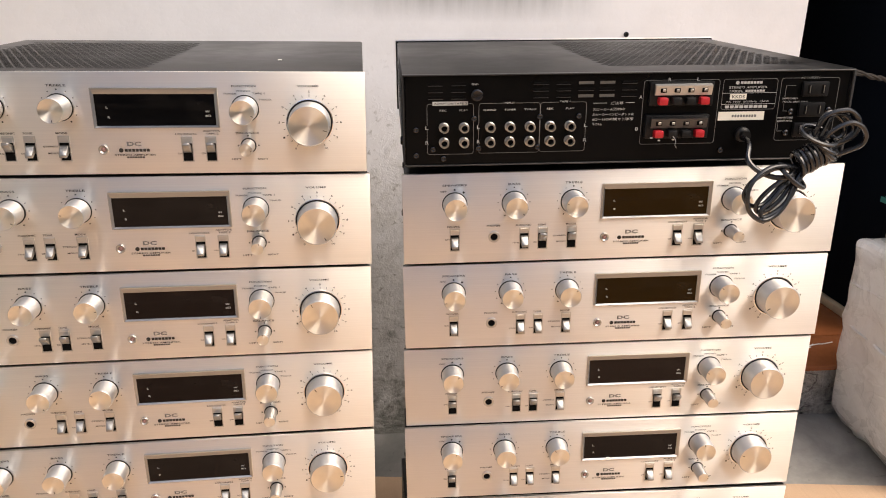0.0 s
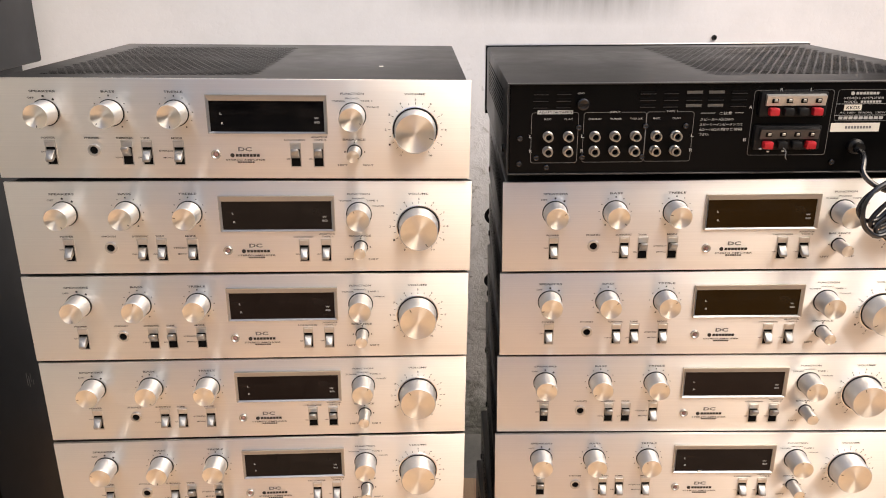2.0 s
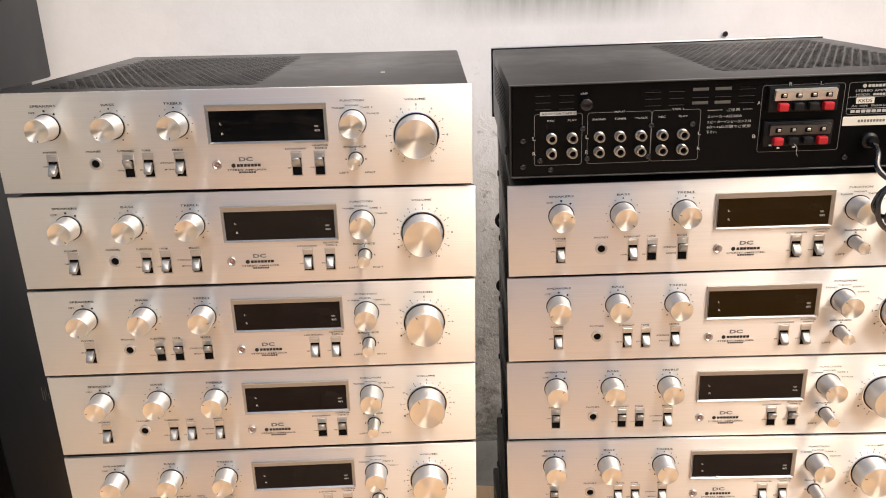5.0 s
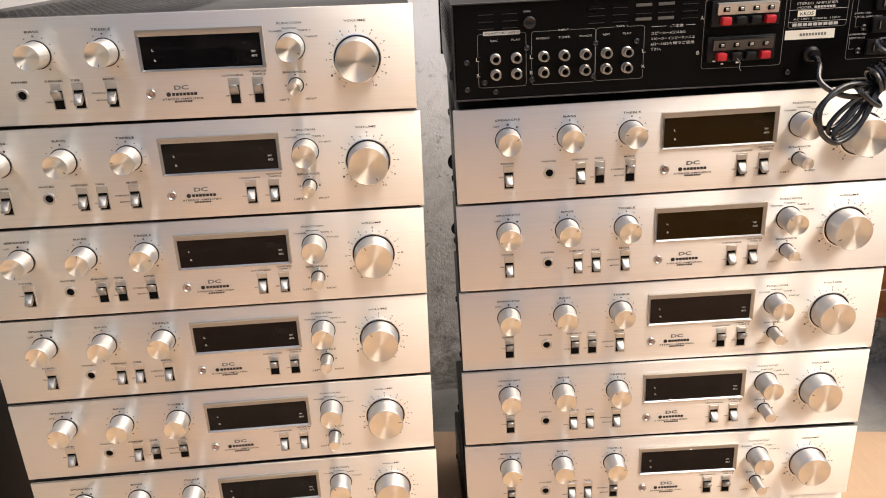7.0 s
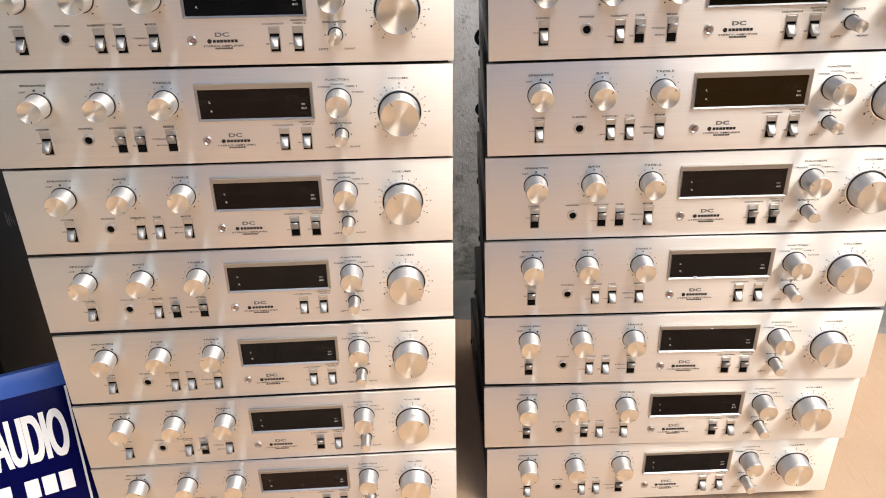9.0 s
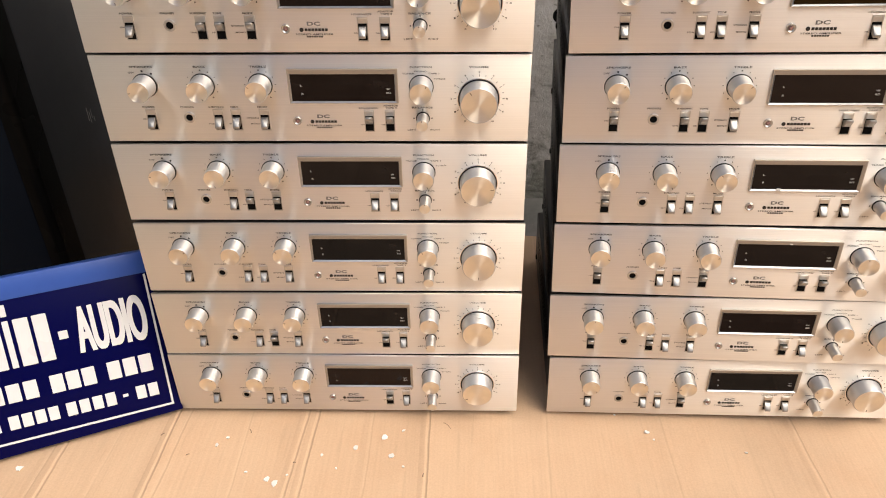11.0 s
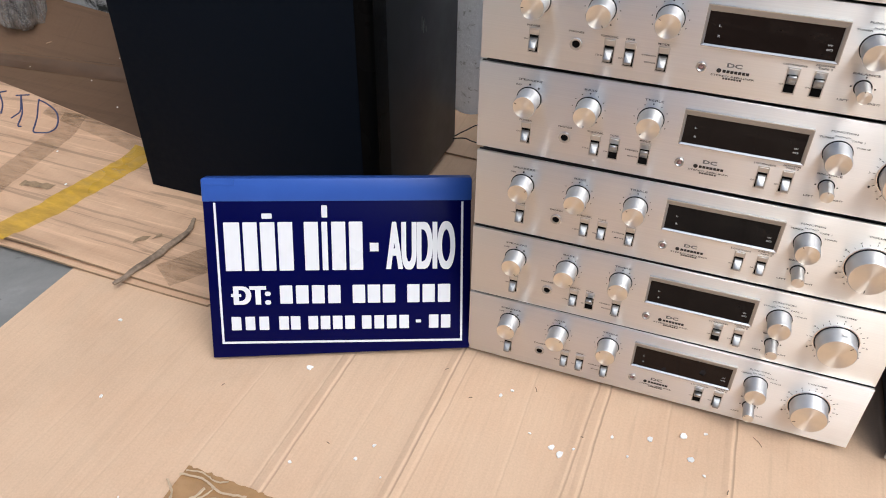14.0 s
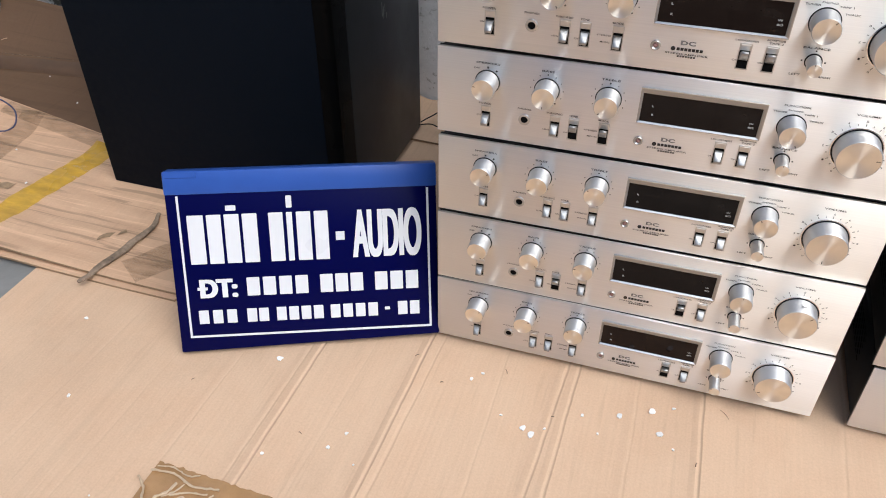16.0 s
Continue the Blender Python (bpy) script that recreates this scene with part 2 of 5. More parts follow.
def concrete(name, lo, mid, hi):
    m, nt, b = shader(name, mid, 0.7, 0.0, 0.4)
    v = coords(nt)
    a, f = grain(nt, v, 5, 8, 0.68, 0.4), grain(nt, v, 120, 5)
    nt.links.new(span(nt, a, 0.3, 0.7, 0.45, 0.85), b.inputs["Roughness"])
    spots = span(nt, grain(nt, v, 34, 4, 0.6, 0.8), 0.66, 0.72)
    bare = ramp(nt, a, [(0.25, lo), (0.5, mid), (0.72, hi)])
    nt.links.new(blend(nt, calc(nt, "MULTIPLY", spots, 0.55), bare, tuple(c * 0.4 for c in mid)), b.inputs["Base Color"])
    relief(nt, b, calc(nt, "ADD", calc(nt, "MULTIPLY", a, 1.0), calc(nt, "MULTIPLY", f, 0.3)), 0.5, 0.004)
    return m


CONCRETE = concrete("concrete", (0.12, 0.122, 0.118), (0.215, 0.21, 0.20), (0.34, 0.33, 0.315))
CONCRETE_LIFTED = concrete("lightened_concrete", (0.16, 0.157, 0.145), (0.30, 0.29, 0.27), (0.46, 0.445, 0.415))


def plaster():
    """Whitewashed plaster, peeling to grey cement low down, with a dark streaky band high up."""
    m, nt, b = shader("whitewashed_plaster", (0.8, 0.79, 0.78), 0.85, 0.0, 0.25)
    v = coords(nt)
    sep = nt.nodes.new("ShaderNodeSeparateXYZ")
    nt.links.new(v, sep.inputs[0])
    x, z = sep.outputs[0], sep.outputs[2]
    big, mid, fine = grain(nt, v, 4, 6, 0.65), grain(nt, v, 22, 6, 0.7, 0.5), grain(nt, v, 110, 4)
    white = ramp(nt, big, [(0.3, (0.805, 0.80, 0.815)), (0.6, (0.91, 0.905, 0.925))])
    scrape = grain(nt, coords(nt, (26, 1, 90)), 1, 6, 0.72, 0.8)
    tone = calc(nt, "ADD", calc(nt, "MULTIPLY", mid, 0.55), calc(nt, "MULTIPLY", scrape, 0.45))
    cement = ramp(nt, tone, [(0.36, (0.46, 0.45, 0.425)), (0.43, (0.68, 0.67, 0.65)), (0.51, (0.79, 0.78, 0.765)), (0.62, (0.88, 0.875, 0.86))])
    wet = ramp(nt, tone, [(0.36, (0.20, 0.205, 0.18)), (0.50, (0.42, 0.42, 0.385)), (0.64, (0.62, 0.61, 0.58))])
    peel = calc(nt, "ADD", z, calc(nt, "MULTIPLY", calc(nt, "SUBTRACT", mid, 0.5), 0.7))
    bare = calc(nt, "MULTIPLY", span(nt, peel, 0.50, 0.28), span(nt, x, 0.0, 0.25, 0.25, 1.0))
    col = blend(nt, bare, white, cement)
    col = blend(nt, calc(nt, "MULTIPLY", span(nt, peel, 0.15, 0.03), span(nt, x, 0.05, 0.30)), col, wet)
    # shade of the corner left of the speaker, painted as grey on the whitewash
    corner_shade = calc(nt, "MULTIPLY", calc(nt, "MULTIPLY", span(nt, x, -0.45, -0.75), span(nt, z, 0.75, 0.30)), span(nt, big, 0.25, 0.6, 0.5, 1.0))
    col = blend(nt, corner_shade, col, (0.40, 0.395, 0.385))
    pits = calc(nt, "MULTIPLY", span(nt, grain(nt, v, 75, 6, 0.72, 0.6), 0.58, 0.66), span(nt, z, 0.72, 0.52))
    col = blend(nt, calc(nt, "MULTIPLY", pits, 0.7), col, (0.30, 0.28, 0.25))
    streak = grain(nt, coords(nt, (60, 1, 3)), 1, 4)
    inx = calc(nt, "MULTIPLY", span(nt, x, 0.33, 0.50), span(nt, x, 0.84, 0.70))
    dark_band = calc(nt, "MULTIPLY", inx, calc(nt, "MULTIPLY", span(nt, z, 0.745, 0.80), span(nt, streak, 0.25, 0.65, 0.5, 1.0)), True)
    col = blend(nt, calc(nt, "MULTIPLY", dark_band, 0.75), col, (0.12, 0.12, 0.115))
    # a streak of black mould above the cardboard by the speaker
    drop = calc(nt, "SUBTRACT", calc(nt, "MULTIPLY", calc(nt, "ADD", x, 0.970), -0.40), calc(nt, "SUBTRACT", z, 0.088))
    patch = calc(nt, "ADD", calc(nt, "ABSOLUTE", drop, 0), calc(nt, "MULTIPLY", calc(nt, "SUBTRACT", grain(nt, v, 40, 6, 0.75, 1.2), 0.5), 0.09))
    mould = calc(nt, "MULTIPLY", span(nt, patch, 0.016, 0.002), calc(nt, "MULTIPLY", span(nt, x, -1.10, -1.06), span(nt, x, -0.92, -0.96)), True)
    col = blend(nt, mould, col, (0.03, 0.032, 0.028))
    nt.links.new(col, b.inputs["Base Color"])
    low = span(nt, peel, 0.55, 0.20, 0.09, 1.0)
    relief(nt, b, calc(nt, "MULTIPLY", calc(nt, "ADD", calc(nt, "MULTIPLY", grain(nt, v, 60, 5, 0.75), 0.8), calc(nt, "MULTIPLY", span(nt, grain(nt, v, 150, 4), 0.35, 0.5), 0.3)), low), 0.5, 0.005)
    return m


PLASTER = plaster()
GREY_STUCCO = plain("grey_stucco", (0.42, 0.41, 0.39), 0.85, vary=0.2, scale=8, bump=0.3, dist=0.003)
YARD_GREY = plain("bare_concrete", (0.42, 0.42, 0.415), 0.85, vary=0.15, scale=8, bump=0.3, dist=0.003)
YARD_WALL = plain("ochre_stucco", (0.58, 0.43, 0.28), 0.85, vary=0.15, scale=8, bump=0.3, dist=0.003)
FACADE = plain("pale_stucco", (0.80, 0.77, 0.72), 0.85, vary=0.12, scale=8, bump=0.3, dist=0.003)
# near-black colour stands in for the shade inside the house
UNLIT_ROOM = plain("unlit_interior", (0.05, 0.045, 0.04), 0.8, vary=0.2, scale=6)
TILE = plain("brown_floor_tile", (0.36, 0.125, 0.05), 0.25, vary=0.22, scale=30, bump=0.08)


def cement():
    m, nt, b = shader("rough_cement", (0.36, 0.355, 0.34), 0.88, 0.0, 0.3)
    v = coords(nt)
    a, f = grain(nt, v, 16, 7, 0.72, 0.8), grain(nt, v, 130, 5, 0.7)
    crack = calc(nt, "ABSOLUTE", calc(nt, "SUBTRACT", grain(nt, coords(nt, (7, 7, 15)), 1, 4, 0.6, 0.6), 0.5), 0)
    tone = calc(nt, "ADD", calc(nt, "MULTIPLY", a, 0.65), calc(nt, "MULTIPLY", f, 0.35))
    col = ramp(nt, tone, [(0.34, (0.14, 0.138, 0.125)), (0.45, (0.42, 0.41, 0.38)), (0.54, (0.62, 0.61, 0.575)), (0.64, (0.76, 0.75, 0.72))])
    col = blend(nt, calc(nt, "MULTIPLY", span(nt, crack, 0.016, 0.003), 0.45), col, (0.09, 0.085, 0.075))
    nt.links.new(col, b.inputs["Base Color"])
    relief(nt, b, calc(nt, "ADD", calc(nt, "ADD", a, calc(nt, "MULTIPLY", f, 0.4)), calc(nt, "MULTIPLY", span(nt, crack, 0.0, 0.03), 0.5)), 1.0, 0.012)
    return m


CEMENT = cement()
CREAM = plain("cream_trim", (0.62, 0.52, 0.36), 0.6, vary=0.1)


def speaker_paint(name, base, rough):
    m, nt, b = shader(name, base, rough, 0.0, 0.26)
    v = coords(nt)
    a, s = grain(nt, v, 7, 5), grain(nt, coords(nt, (9, 9, 90), rot=(20, 35, 0)), 1, 6, 0.7, 1.2)
    nt.links.new(blend(nt, calc(nt, "MULTIPLY", span(nt, s, 0.74, 0.80), 0.25), base, (0.25, 0.25, 0.25)), b.inputs["Base Color"])
    nt.links.new(span(nt, a, 0.3, 0.7, rough - 0.06, rough + 0.08), b.inputs["Roughness"])
    relief(nt, b, grain(nt, v, 500, 2), 0.06, 0.0003)
    return m


VINYL = speaker_paint("satin_black_vinyl", (0.022, 0.024, 0.028), 0.42)
GRILLE = plain("black_cloth", (0.0036, 0.0058, 0.0104), 0.7, vary=0.2, scale=900, bump=0.2, spec=0.07)
LACQUER = plain("black_lacquer", (0.003, 0.003, 0.003), 0.3, vary=0.1, bump=0, spec=0.03)
SIGN_BLUE = plain("navy_sign_vinyl", (0.0020, 0.0024, 0.046), 0.22, vary=0.06, scale=20, bump=0.02, spec=0.06)
SIGN_PALE = plain("blue_edge_tape", (0.035, 0.09, 0.36), 0.34, vary=0.14, scale=20, bump=0.06, spec=0.25)
SIGN_WHITE = plain("white_sign_vinyl", (0.72, 0.72, 0.74), 0.3, vary=0.03, bump=0)
YELLOW = plain("yellow_tape", (0.62, 0.37, 0.012), 0.3, vary=0.2, scale=40, bump=0.1)
BROWN_TAPE = plain("brown_parcel_tape", (0.36, 0.21, 0.095), 0.2, vary=0.3, scale=38, bump=0.7, dist=0.004)
DIRTY_TAPE = plain("dirty_parcel_tape", (0.105, 0.060, 0.034), 0.4, vary=0.3, scale=30, bump=0.3, dist=0.002)
OLD_TAPE = plain("faded_parcel_tape", (0.28, 0.175, 0.09), 0.35, vary=0.3, scale=60, bump=0.3, dist=0.002)
for tape, clear in ((YELLOW, 0.64), (OLD_TAPE, 0.27)):
    nt = tape.node_tree
    film_grain = grain(nt, coords(nt, (30, 90, 1)), 1, 5, 0.65)
    nt.links.new(span(nt, film_grain, 0.3, 0.7, clear - 0.16, clear + 0.16), nt.nodes["Principled BSDF"].inputs["Alpha"])
CURL = plain("torn_paper_liner", (0.50, 0.37, 0.24), 0.7, vary=0.2, scale=200, bump=0.2)
PEN = plain("blue_marker", (0.035, 0.045, 0.12), 0.6, vary=0.1, bump=0)
BARK = plain("torn_kraft_strip", (0.24, 0.175, 0.12), 0.8, vary=0.6, scale=160, bump=0.5)
TWINE = plain("dark_brown_twine", (0.019, 0.014, 0.010), 0.7, vary=0.4, scale=150, bump=0.5)
SCRATCH = plain("pale_scratch", (0.22, 0.22, 0.21), 0.7, vary=0.3, bump=0)
FLAKE = plain("white_paint_flake", (0.80, 0.78, 0.75), 0.7, vary=0.1, bump=0.1)


def wrap():
    m, nt, b = shader("white_foam_under_film", (0.80, 0.78, 0.75), 0.3)
    v = coords(nt)
    a, f = grain(nt, v, 12, 6, 0.7, 1.2), grain(nt, coords(nt, (16, 9, 12), rot=(25, 10, 30)), 1, 4, 0.55, 1.8)
    crack = calc(nt, "ABSOLUTE", calc(nt, "SUBTRACT", grain(nt, coords(nt, (9, 9, 16), rot=(20, 0, 0)), 1, 3, 0.5, 1.0), 0.5), 0)
    col = ramp(nt, a, [(0.3, (0.80, 0.785, 0.765)), (0.5, (0.91, 0.90, 0.885)), (0.7, (0.94, 0.935, 0.925))])
    col = blend(nt, calc(nt, "MULTIPLY", span(nt, crack, 0.010, 0.0), 0.22), col, (0.58, 0.54, 0.50))
    nt.links.new(col, b.inputs["Base Color"])
    nt.links.new(span(nt, f, 0.35, 0.65, 0.10, 0.45), b.inputs["Roughness"])
    fold = calc(nt, "ABSOLUTE", calc(nt, "SUBTRACT", grain(nt, coords(nt, (12, 12, 5), rot=(35, 15, 0)), 1, 3, 0.5, 1.2), 0.5), 0)
    h = calc(nt, "ADD", calc(nt, "MULTIPLY", f, 0.5), calc(nt, "MULTIPLY", span(nt, crack, 0.0, 0.05), 0.15))
    h = calc(nt, "ADD", h, calc(nt, "MULTIPLY", span(nt, fold, 0.0, 0.05, 1.0, 0.0), 0.18))
    relief(nt, b, calc(nt, "ADD", h, calc(nt, "MULTIPLY", a, 0.4)), 0.4, 0.006)
    b.inputs["Coat Weight"].default_value, b.inputs["Coat Roughness"].default_value = 0.5, 0.12
    return m


WRAP = wrap()


def film():
    m, nt, b = shader("crumpled_clear_film", (0.72, 0.70, 0.66), 0.12)
    b.inputs["Transmission Weight"].default_value = 0.75
    b.inputs["IOR"].default_value = 1.2
    v = coords(nt)
    f = grain(nt, coords(nt, (60, 60, 20)), 1, 5, 0.7, 2.0)
    nt.links.new(ramp(nt, grain(nt, v, 30, 4), [(0.35, (0.42, 0.40, 0.37)), (0.65, (0.80, 0.79, 0.77))]), b.inputs["Base Color"])
    relief(nt, b, f, 0.9, 0.010)
    return m


FILM = film()
CARTON = plain("beige_carton", (0.56, 0.45, 0.30), 0.7, vary=0.15, scale=25, bump=0.1)
GREEN_GLASS = plain("green_glass_edge", (0.05, 0.22, 0.19), 0.08, vary=0.1, bump=0)


# ---- mesh helpers ----
def mesh_of(bm, name, material, smooth=35):
    me = bpy.data.meshes.new(name)
    bmesh.ops.recalc_face_normals(bm, faces=bm.faces)
    bm.to_mesh(me)
    bm.free()
    for mt in material if isinstance(material, (list, tuple)) else [material]:
        me.materials.append(mt)
    if smooth:
        me.polygons.foreach_set("use_smooth", [True] * len(me.polygons))
        me.set_sharp_from_angle(angle=radians(smooth))
    return me


def part(name, bm, material, parent=None, label="", at=None):
    me = bm if isinstance(bm, bpy.types.Mesh) else mesh_of(bm, name, material)
    ob = new(name, me)
    if parent is not None:
        ob.parent = parent
    if at is not None:
        ob.matrix_basis = at if isinstance(at, Matrix) else Matrix.Translation(at)
    return tagged(ob, label)


def thing(name, label, category, m=None, group="", kind=""):
    ob = new(name)
    ob.empty_display_size = 0.02
    if m is not None:
        ob.matrix_basis = m
    return tagged(ob, label, category, group, kind)


def box(a, b, bevel=0.0, segments=2, bm=None):
    own = bm is None
    bm = bm or bmesh.new()
    made = bmesh.ops.create_cube(bm, size=1)["verts"]
    for v in made:
        v.co = Vector([a[i] + (v.co[i] + 0.5) * (b[i] - a[i]) for i in range(3)])
    if bevel:
        es = list({e for v in made for e in v.link_edges})
        bmesh.ops.bevel(bm, geom=es, offset=bevel, segments=segments, affect="EDGES", profile=0.5)
    return bm


def lathe(profile, n=32, bm=None, at=(0, 0, 0), start=True, end=True):
    """Turned round the y axis: profile of (radius, y)."""
    bm = bm or bmesh.new()
    rings = [[bm.verts.new((at[0] + r * math.cos(2 * math.pi * i / n), at[1] + y, at[2] + r * math.sin(2 * math.pi * i / n))) for i in range(n)] for r, y in profile]
    for p, q in zip(rings, rings[1:]):
        for i in range(n):
            bm.faces.new((p[i], p[(i + 1) % n], q[(i + 1) % n], q[i]))
    if start:
        bm.faces.new(rings[0])
    if end:
        bm.faces.new(rings[-1])
    return bm


def tube(points, r, n=8, bm=None, closed=False):
    bm = bm or bmesh.new()
    pts = [Vector(p) for p in points]
    m = len(pts)
    side = Vector((0.3, -0.9, 0.2))
    rings = []
    for i, p in enumerate(pts):
        d = (pts[(i + 1) % m if closed else min(i + 1, m - 1)] - pts[(i - 1) % m if closed else max(i - 1, 0)]).normalized()
        side = (side - d * side.dot(d)).normalized()
        up = d.cross(side)
        rings.append([bm.verts.new(p + r * (side * math.cos(2 * math.pi * k / n) + up * math.sin(2 * math.pi * k / n))) for k in range(n)])
    for i in range(m if closed else m - 1):
        a, b = rings[i], rings[(i + 1) % m]
        for k in range(n):
            bm.faces.new((a[k], a[(k + 1) % n], b[(k + 1) % n], b[k]))
    if not closed:
        bm.faces.new(rings[0])
        bm.faces.new(rings[-1])
    return bm


def spline(pts, n=8):
    pts, fine = [Vector(p) for p in pts], []
    for i in range(len(pts) - 1):
        p0, p1, p2, p3 = pts[max(i - 1, 0)], pts[i], pts[i + 1], pts[min(i + 2, len(pts) - 1)]
        for k in range(n):
            t = k / n
            fine.append(0.5 * ((2 * p1) + (p2 - p0) * t + (2 * p0 - 5 * p1 + 4 * p2 - p3) * t * t + (3 * p1 - p0 - 3 * p2 + p3) * t ** 3))
    return fine + [pts[-1]]


def quads(rects, y=0.0, deep=0.0003, bm=None):
    """Thin plates standing in the xz plane, front at y: (x0, z0, x1, z1)."""
    bm = bm or bmesh.new()
    for x0, z0, x1, z1 in rects:
        box((x0, y, z0), (x1, y + deep, z1), bm=bm)
    return bm


LETTERS = {}


def lettering(body, width, height, material, bold=0.0, fat=0.0):
    """Flat letters in the xz plane, facing -y, centred, fitted to a width and a height."""
    key = (body, width, height, material.name, bold, fat)
    if key not in LETTERS:
        c = bpy.data.curves.new("lettering", "FONT")
        c.body, c.resolution_u, c.offset = body, 6 if fat else 2, bold
        o = bpy.data.objects.new("lettering", c)
        scene.collection.objects.link(o)
        bpy.context.view_layer.update()
        me = bpy.data.meshes.new_from_object(o.evaluated_get(bpy.context.evaluated_depsgraph_get()))
        bpy.data.objects.remove(o)
        bpy.data.curves.remove(c)
        co = np.empty(len(me.vertices) * 3)
        me.vertices.foreach_get("co", co)
        co = co.reshape(-1, 3)
        lo, hi = co.min(0), co.max(0)
        s = (co - (lo + hi) / 2) / np.maximum(hi - lo, 1e-6)
        out = np.stack([s[:, 0] * (width - 2 * fat), np.zeros(len(s)), s[:, 1] * height], 1)
        me.vertices.foreach_set("co", out.ravel())
        if fat:
            bm = bmesh.new()
            for i, dx in enumerate((-fat, -fat / 2, 0, fat / 2, fat)):
                bm.from_mesh(me)
                bm.verts.ensure_lookup_table()
                for v in bm.verts[i * len(s):]:
                    v.co += Vector((dx, -0.00004 * i, 0))
            bm.to_mesh(me)
            bm.free()
        me.materials.clear()
        me.materials.append(material)
        me.name = "lettering"
        LETTERS[key] = me
    return LETTERS[key]


def write(parent, body, x, z, width, height, material, y=-0.0004, name="printed_label", bold=0.009):
    return part(name, lettering(body, width, height, material, bold), None, parent, at=(x, y, z))


def bars(parent, rects, material, y=-0.0004, name="print_bar"):
    return part(name, quads(rects, y, 0.0003), material, parent)


# ---- the large structure ----
def slab(name, a, b, material, label, category, bevel=0.0):
    return tagged(part(name, box(a, b, bevel), material), label, category, kind="structure")


slab("ground", (-60, -60, -0.30), (60, 60, -0.004), CONCRETE, "grey concrete yard floor with damp stains", "ground")
# added slab of lightened concrete, its colour makes up for light missing here
slab("cement_screed", (0.90, -0.6, -0.05), (2.9, 0.56, -0.0030), CONCRETE_LIFTED, "concrete floor at the foot of the doorstep, coloured lighter for missing light", "ground")
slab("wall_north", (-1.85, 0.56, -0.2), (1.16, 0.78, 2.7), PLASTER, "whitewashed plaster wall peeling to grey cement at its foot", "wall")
# unseen yard walls, added to shape the fill light and the panel reflections
slab("wall_west", (-1.85, -4.4, -0.2), (-1.65, 0.56, 2.7), GREY_STUCCO, "unseen grey side wall, added to close the yard and dim the left corner", "wall")
slab("wall_south", (-1.85, -4.6, -0.2), (0.25, -4.4, 2.2), YARD_GREY, "unseen grey wall across the yard, added for the panels to reflect", "wall")
slab("wall_south_east", (0.2505, -4.6, -0.2), (7.2, -4.4, 2.3), YARD_WALL, "unseen ochre wall across the yard, added for warm reflections", "wall")
slab("wall_east", (7.0, -4.4, -0.2), (7.2, 3.4, 2.2), FACADE, "unseen pale wall added to close the far end of the yard", "wall")
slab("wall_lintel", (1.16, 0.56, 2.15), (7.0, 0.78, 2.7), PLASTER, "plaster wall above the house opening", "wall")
slab("wall_inner_west", (0.96, 0.78, -0.2), (1.16, 3.2, 2.7), UNLIT_ROOM, "inner wall of the house, coloured near-black as unlit", "wall")
slab("wall_inner_east", (2.75, 0.56, -0.2), (7.0, 0.78, 2.15), PLASTER, "plaster front wall of the house", "wall")
slab("wall_inner_side", (2.75, 0.78, -0.2), (2.95, 3.2, 2.7), UNLIT_ROOM, "inner side wall of the house, coloured near-black as unlit", "wall")
slab("wall_inner_north", (0.96, 3.2, -0.2), (3.4, 3.4, 2.7), UNLIT_ROOM, "rear wall of the house, coloured near-black as unlit", "wall")
slab("ceiling", (0.96, 0.78, 2.7), (3.4, 3.4, 2.85), UNLIT_ROOM, "ceiling of the house, coloured near-black as unlit", "ceiling")

# raised house floor behind the right-hand stack: cement riser, brown tiles
step = tagged(thing("step", "rough cement doorstep with brown floor tiles", "step", kind="structure"))


def rough_block(a, b, cuts, amp, seed):
    bm = box(a, b)
    bmesh.ops.subdivide_edges(bm, edges=bm.edges[:], cuts=cuts, use_grid_fill=True)
    for v in bm.verts:
        n = noise.noise_vector(Vector(v.co) * 22 + Vector((seed, 0, 0)))
        v.co += n * amp * (0.3 + 0.7 * abs(noise.noise(Vector(v.co) * 7)))
    return bm


part("riser", rough_block((1.165, 0.548, -0.02), (2.6, 0.80, 0.104), 34, 0.024, 3), CEMENT, step)
for r, (y0, y1) in enumerate(((0.53, 0.655), (0.658, 1.055), (1.058, 1.455), (1.458, 1.855), (1.858, 2.255))):
    for i in range(4):
        x0 = 1.168 + 0.40 * i
        part("tile", box((x0, y0, 0.103), (x0 + 0.397, y1, 0.114), 0.002), TILE, step)
for line in ([(1.296, 0.606), (1.306, 0.611), (1.320, 0.612), (1.330, 0.618)], [(1.322, 0.613), (1.340, 0.618), (1.352, 0.618), (1.376, 0.624)], [(1.304, 0.603), (1.318, 0.606)]):
    part("lime_smear", tube(spline([(x, y, 0.1142) for x, y in line], 6), 0.0013, 6), FLAKE, step, "white smear of lime on the tile")
part("bedding", box((1.165, 0.80, -0.02), (2.77, 2.3, 0.1025)), CEMENT, step)


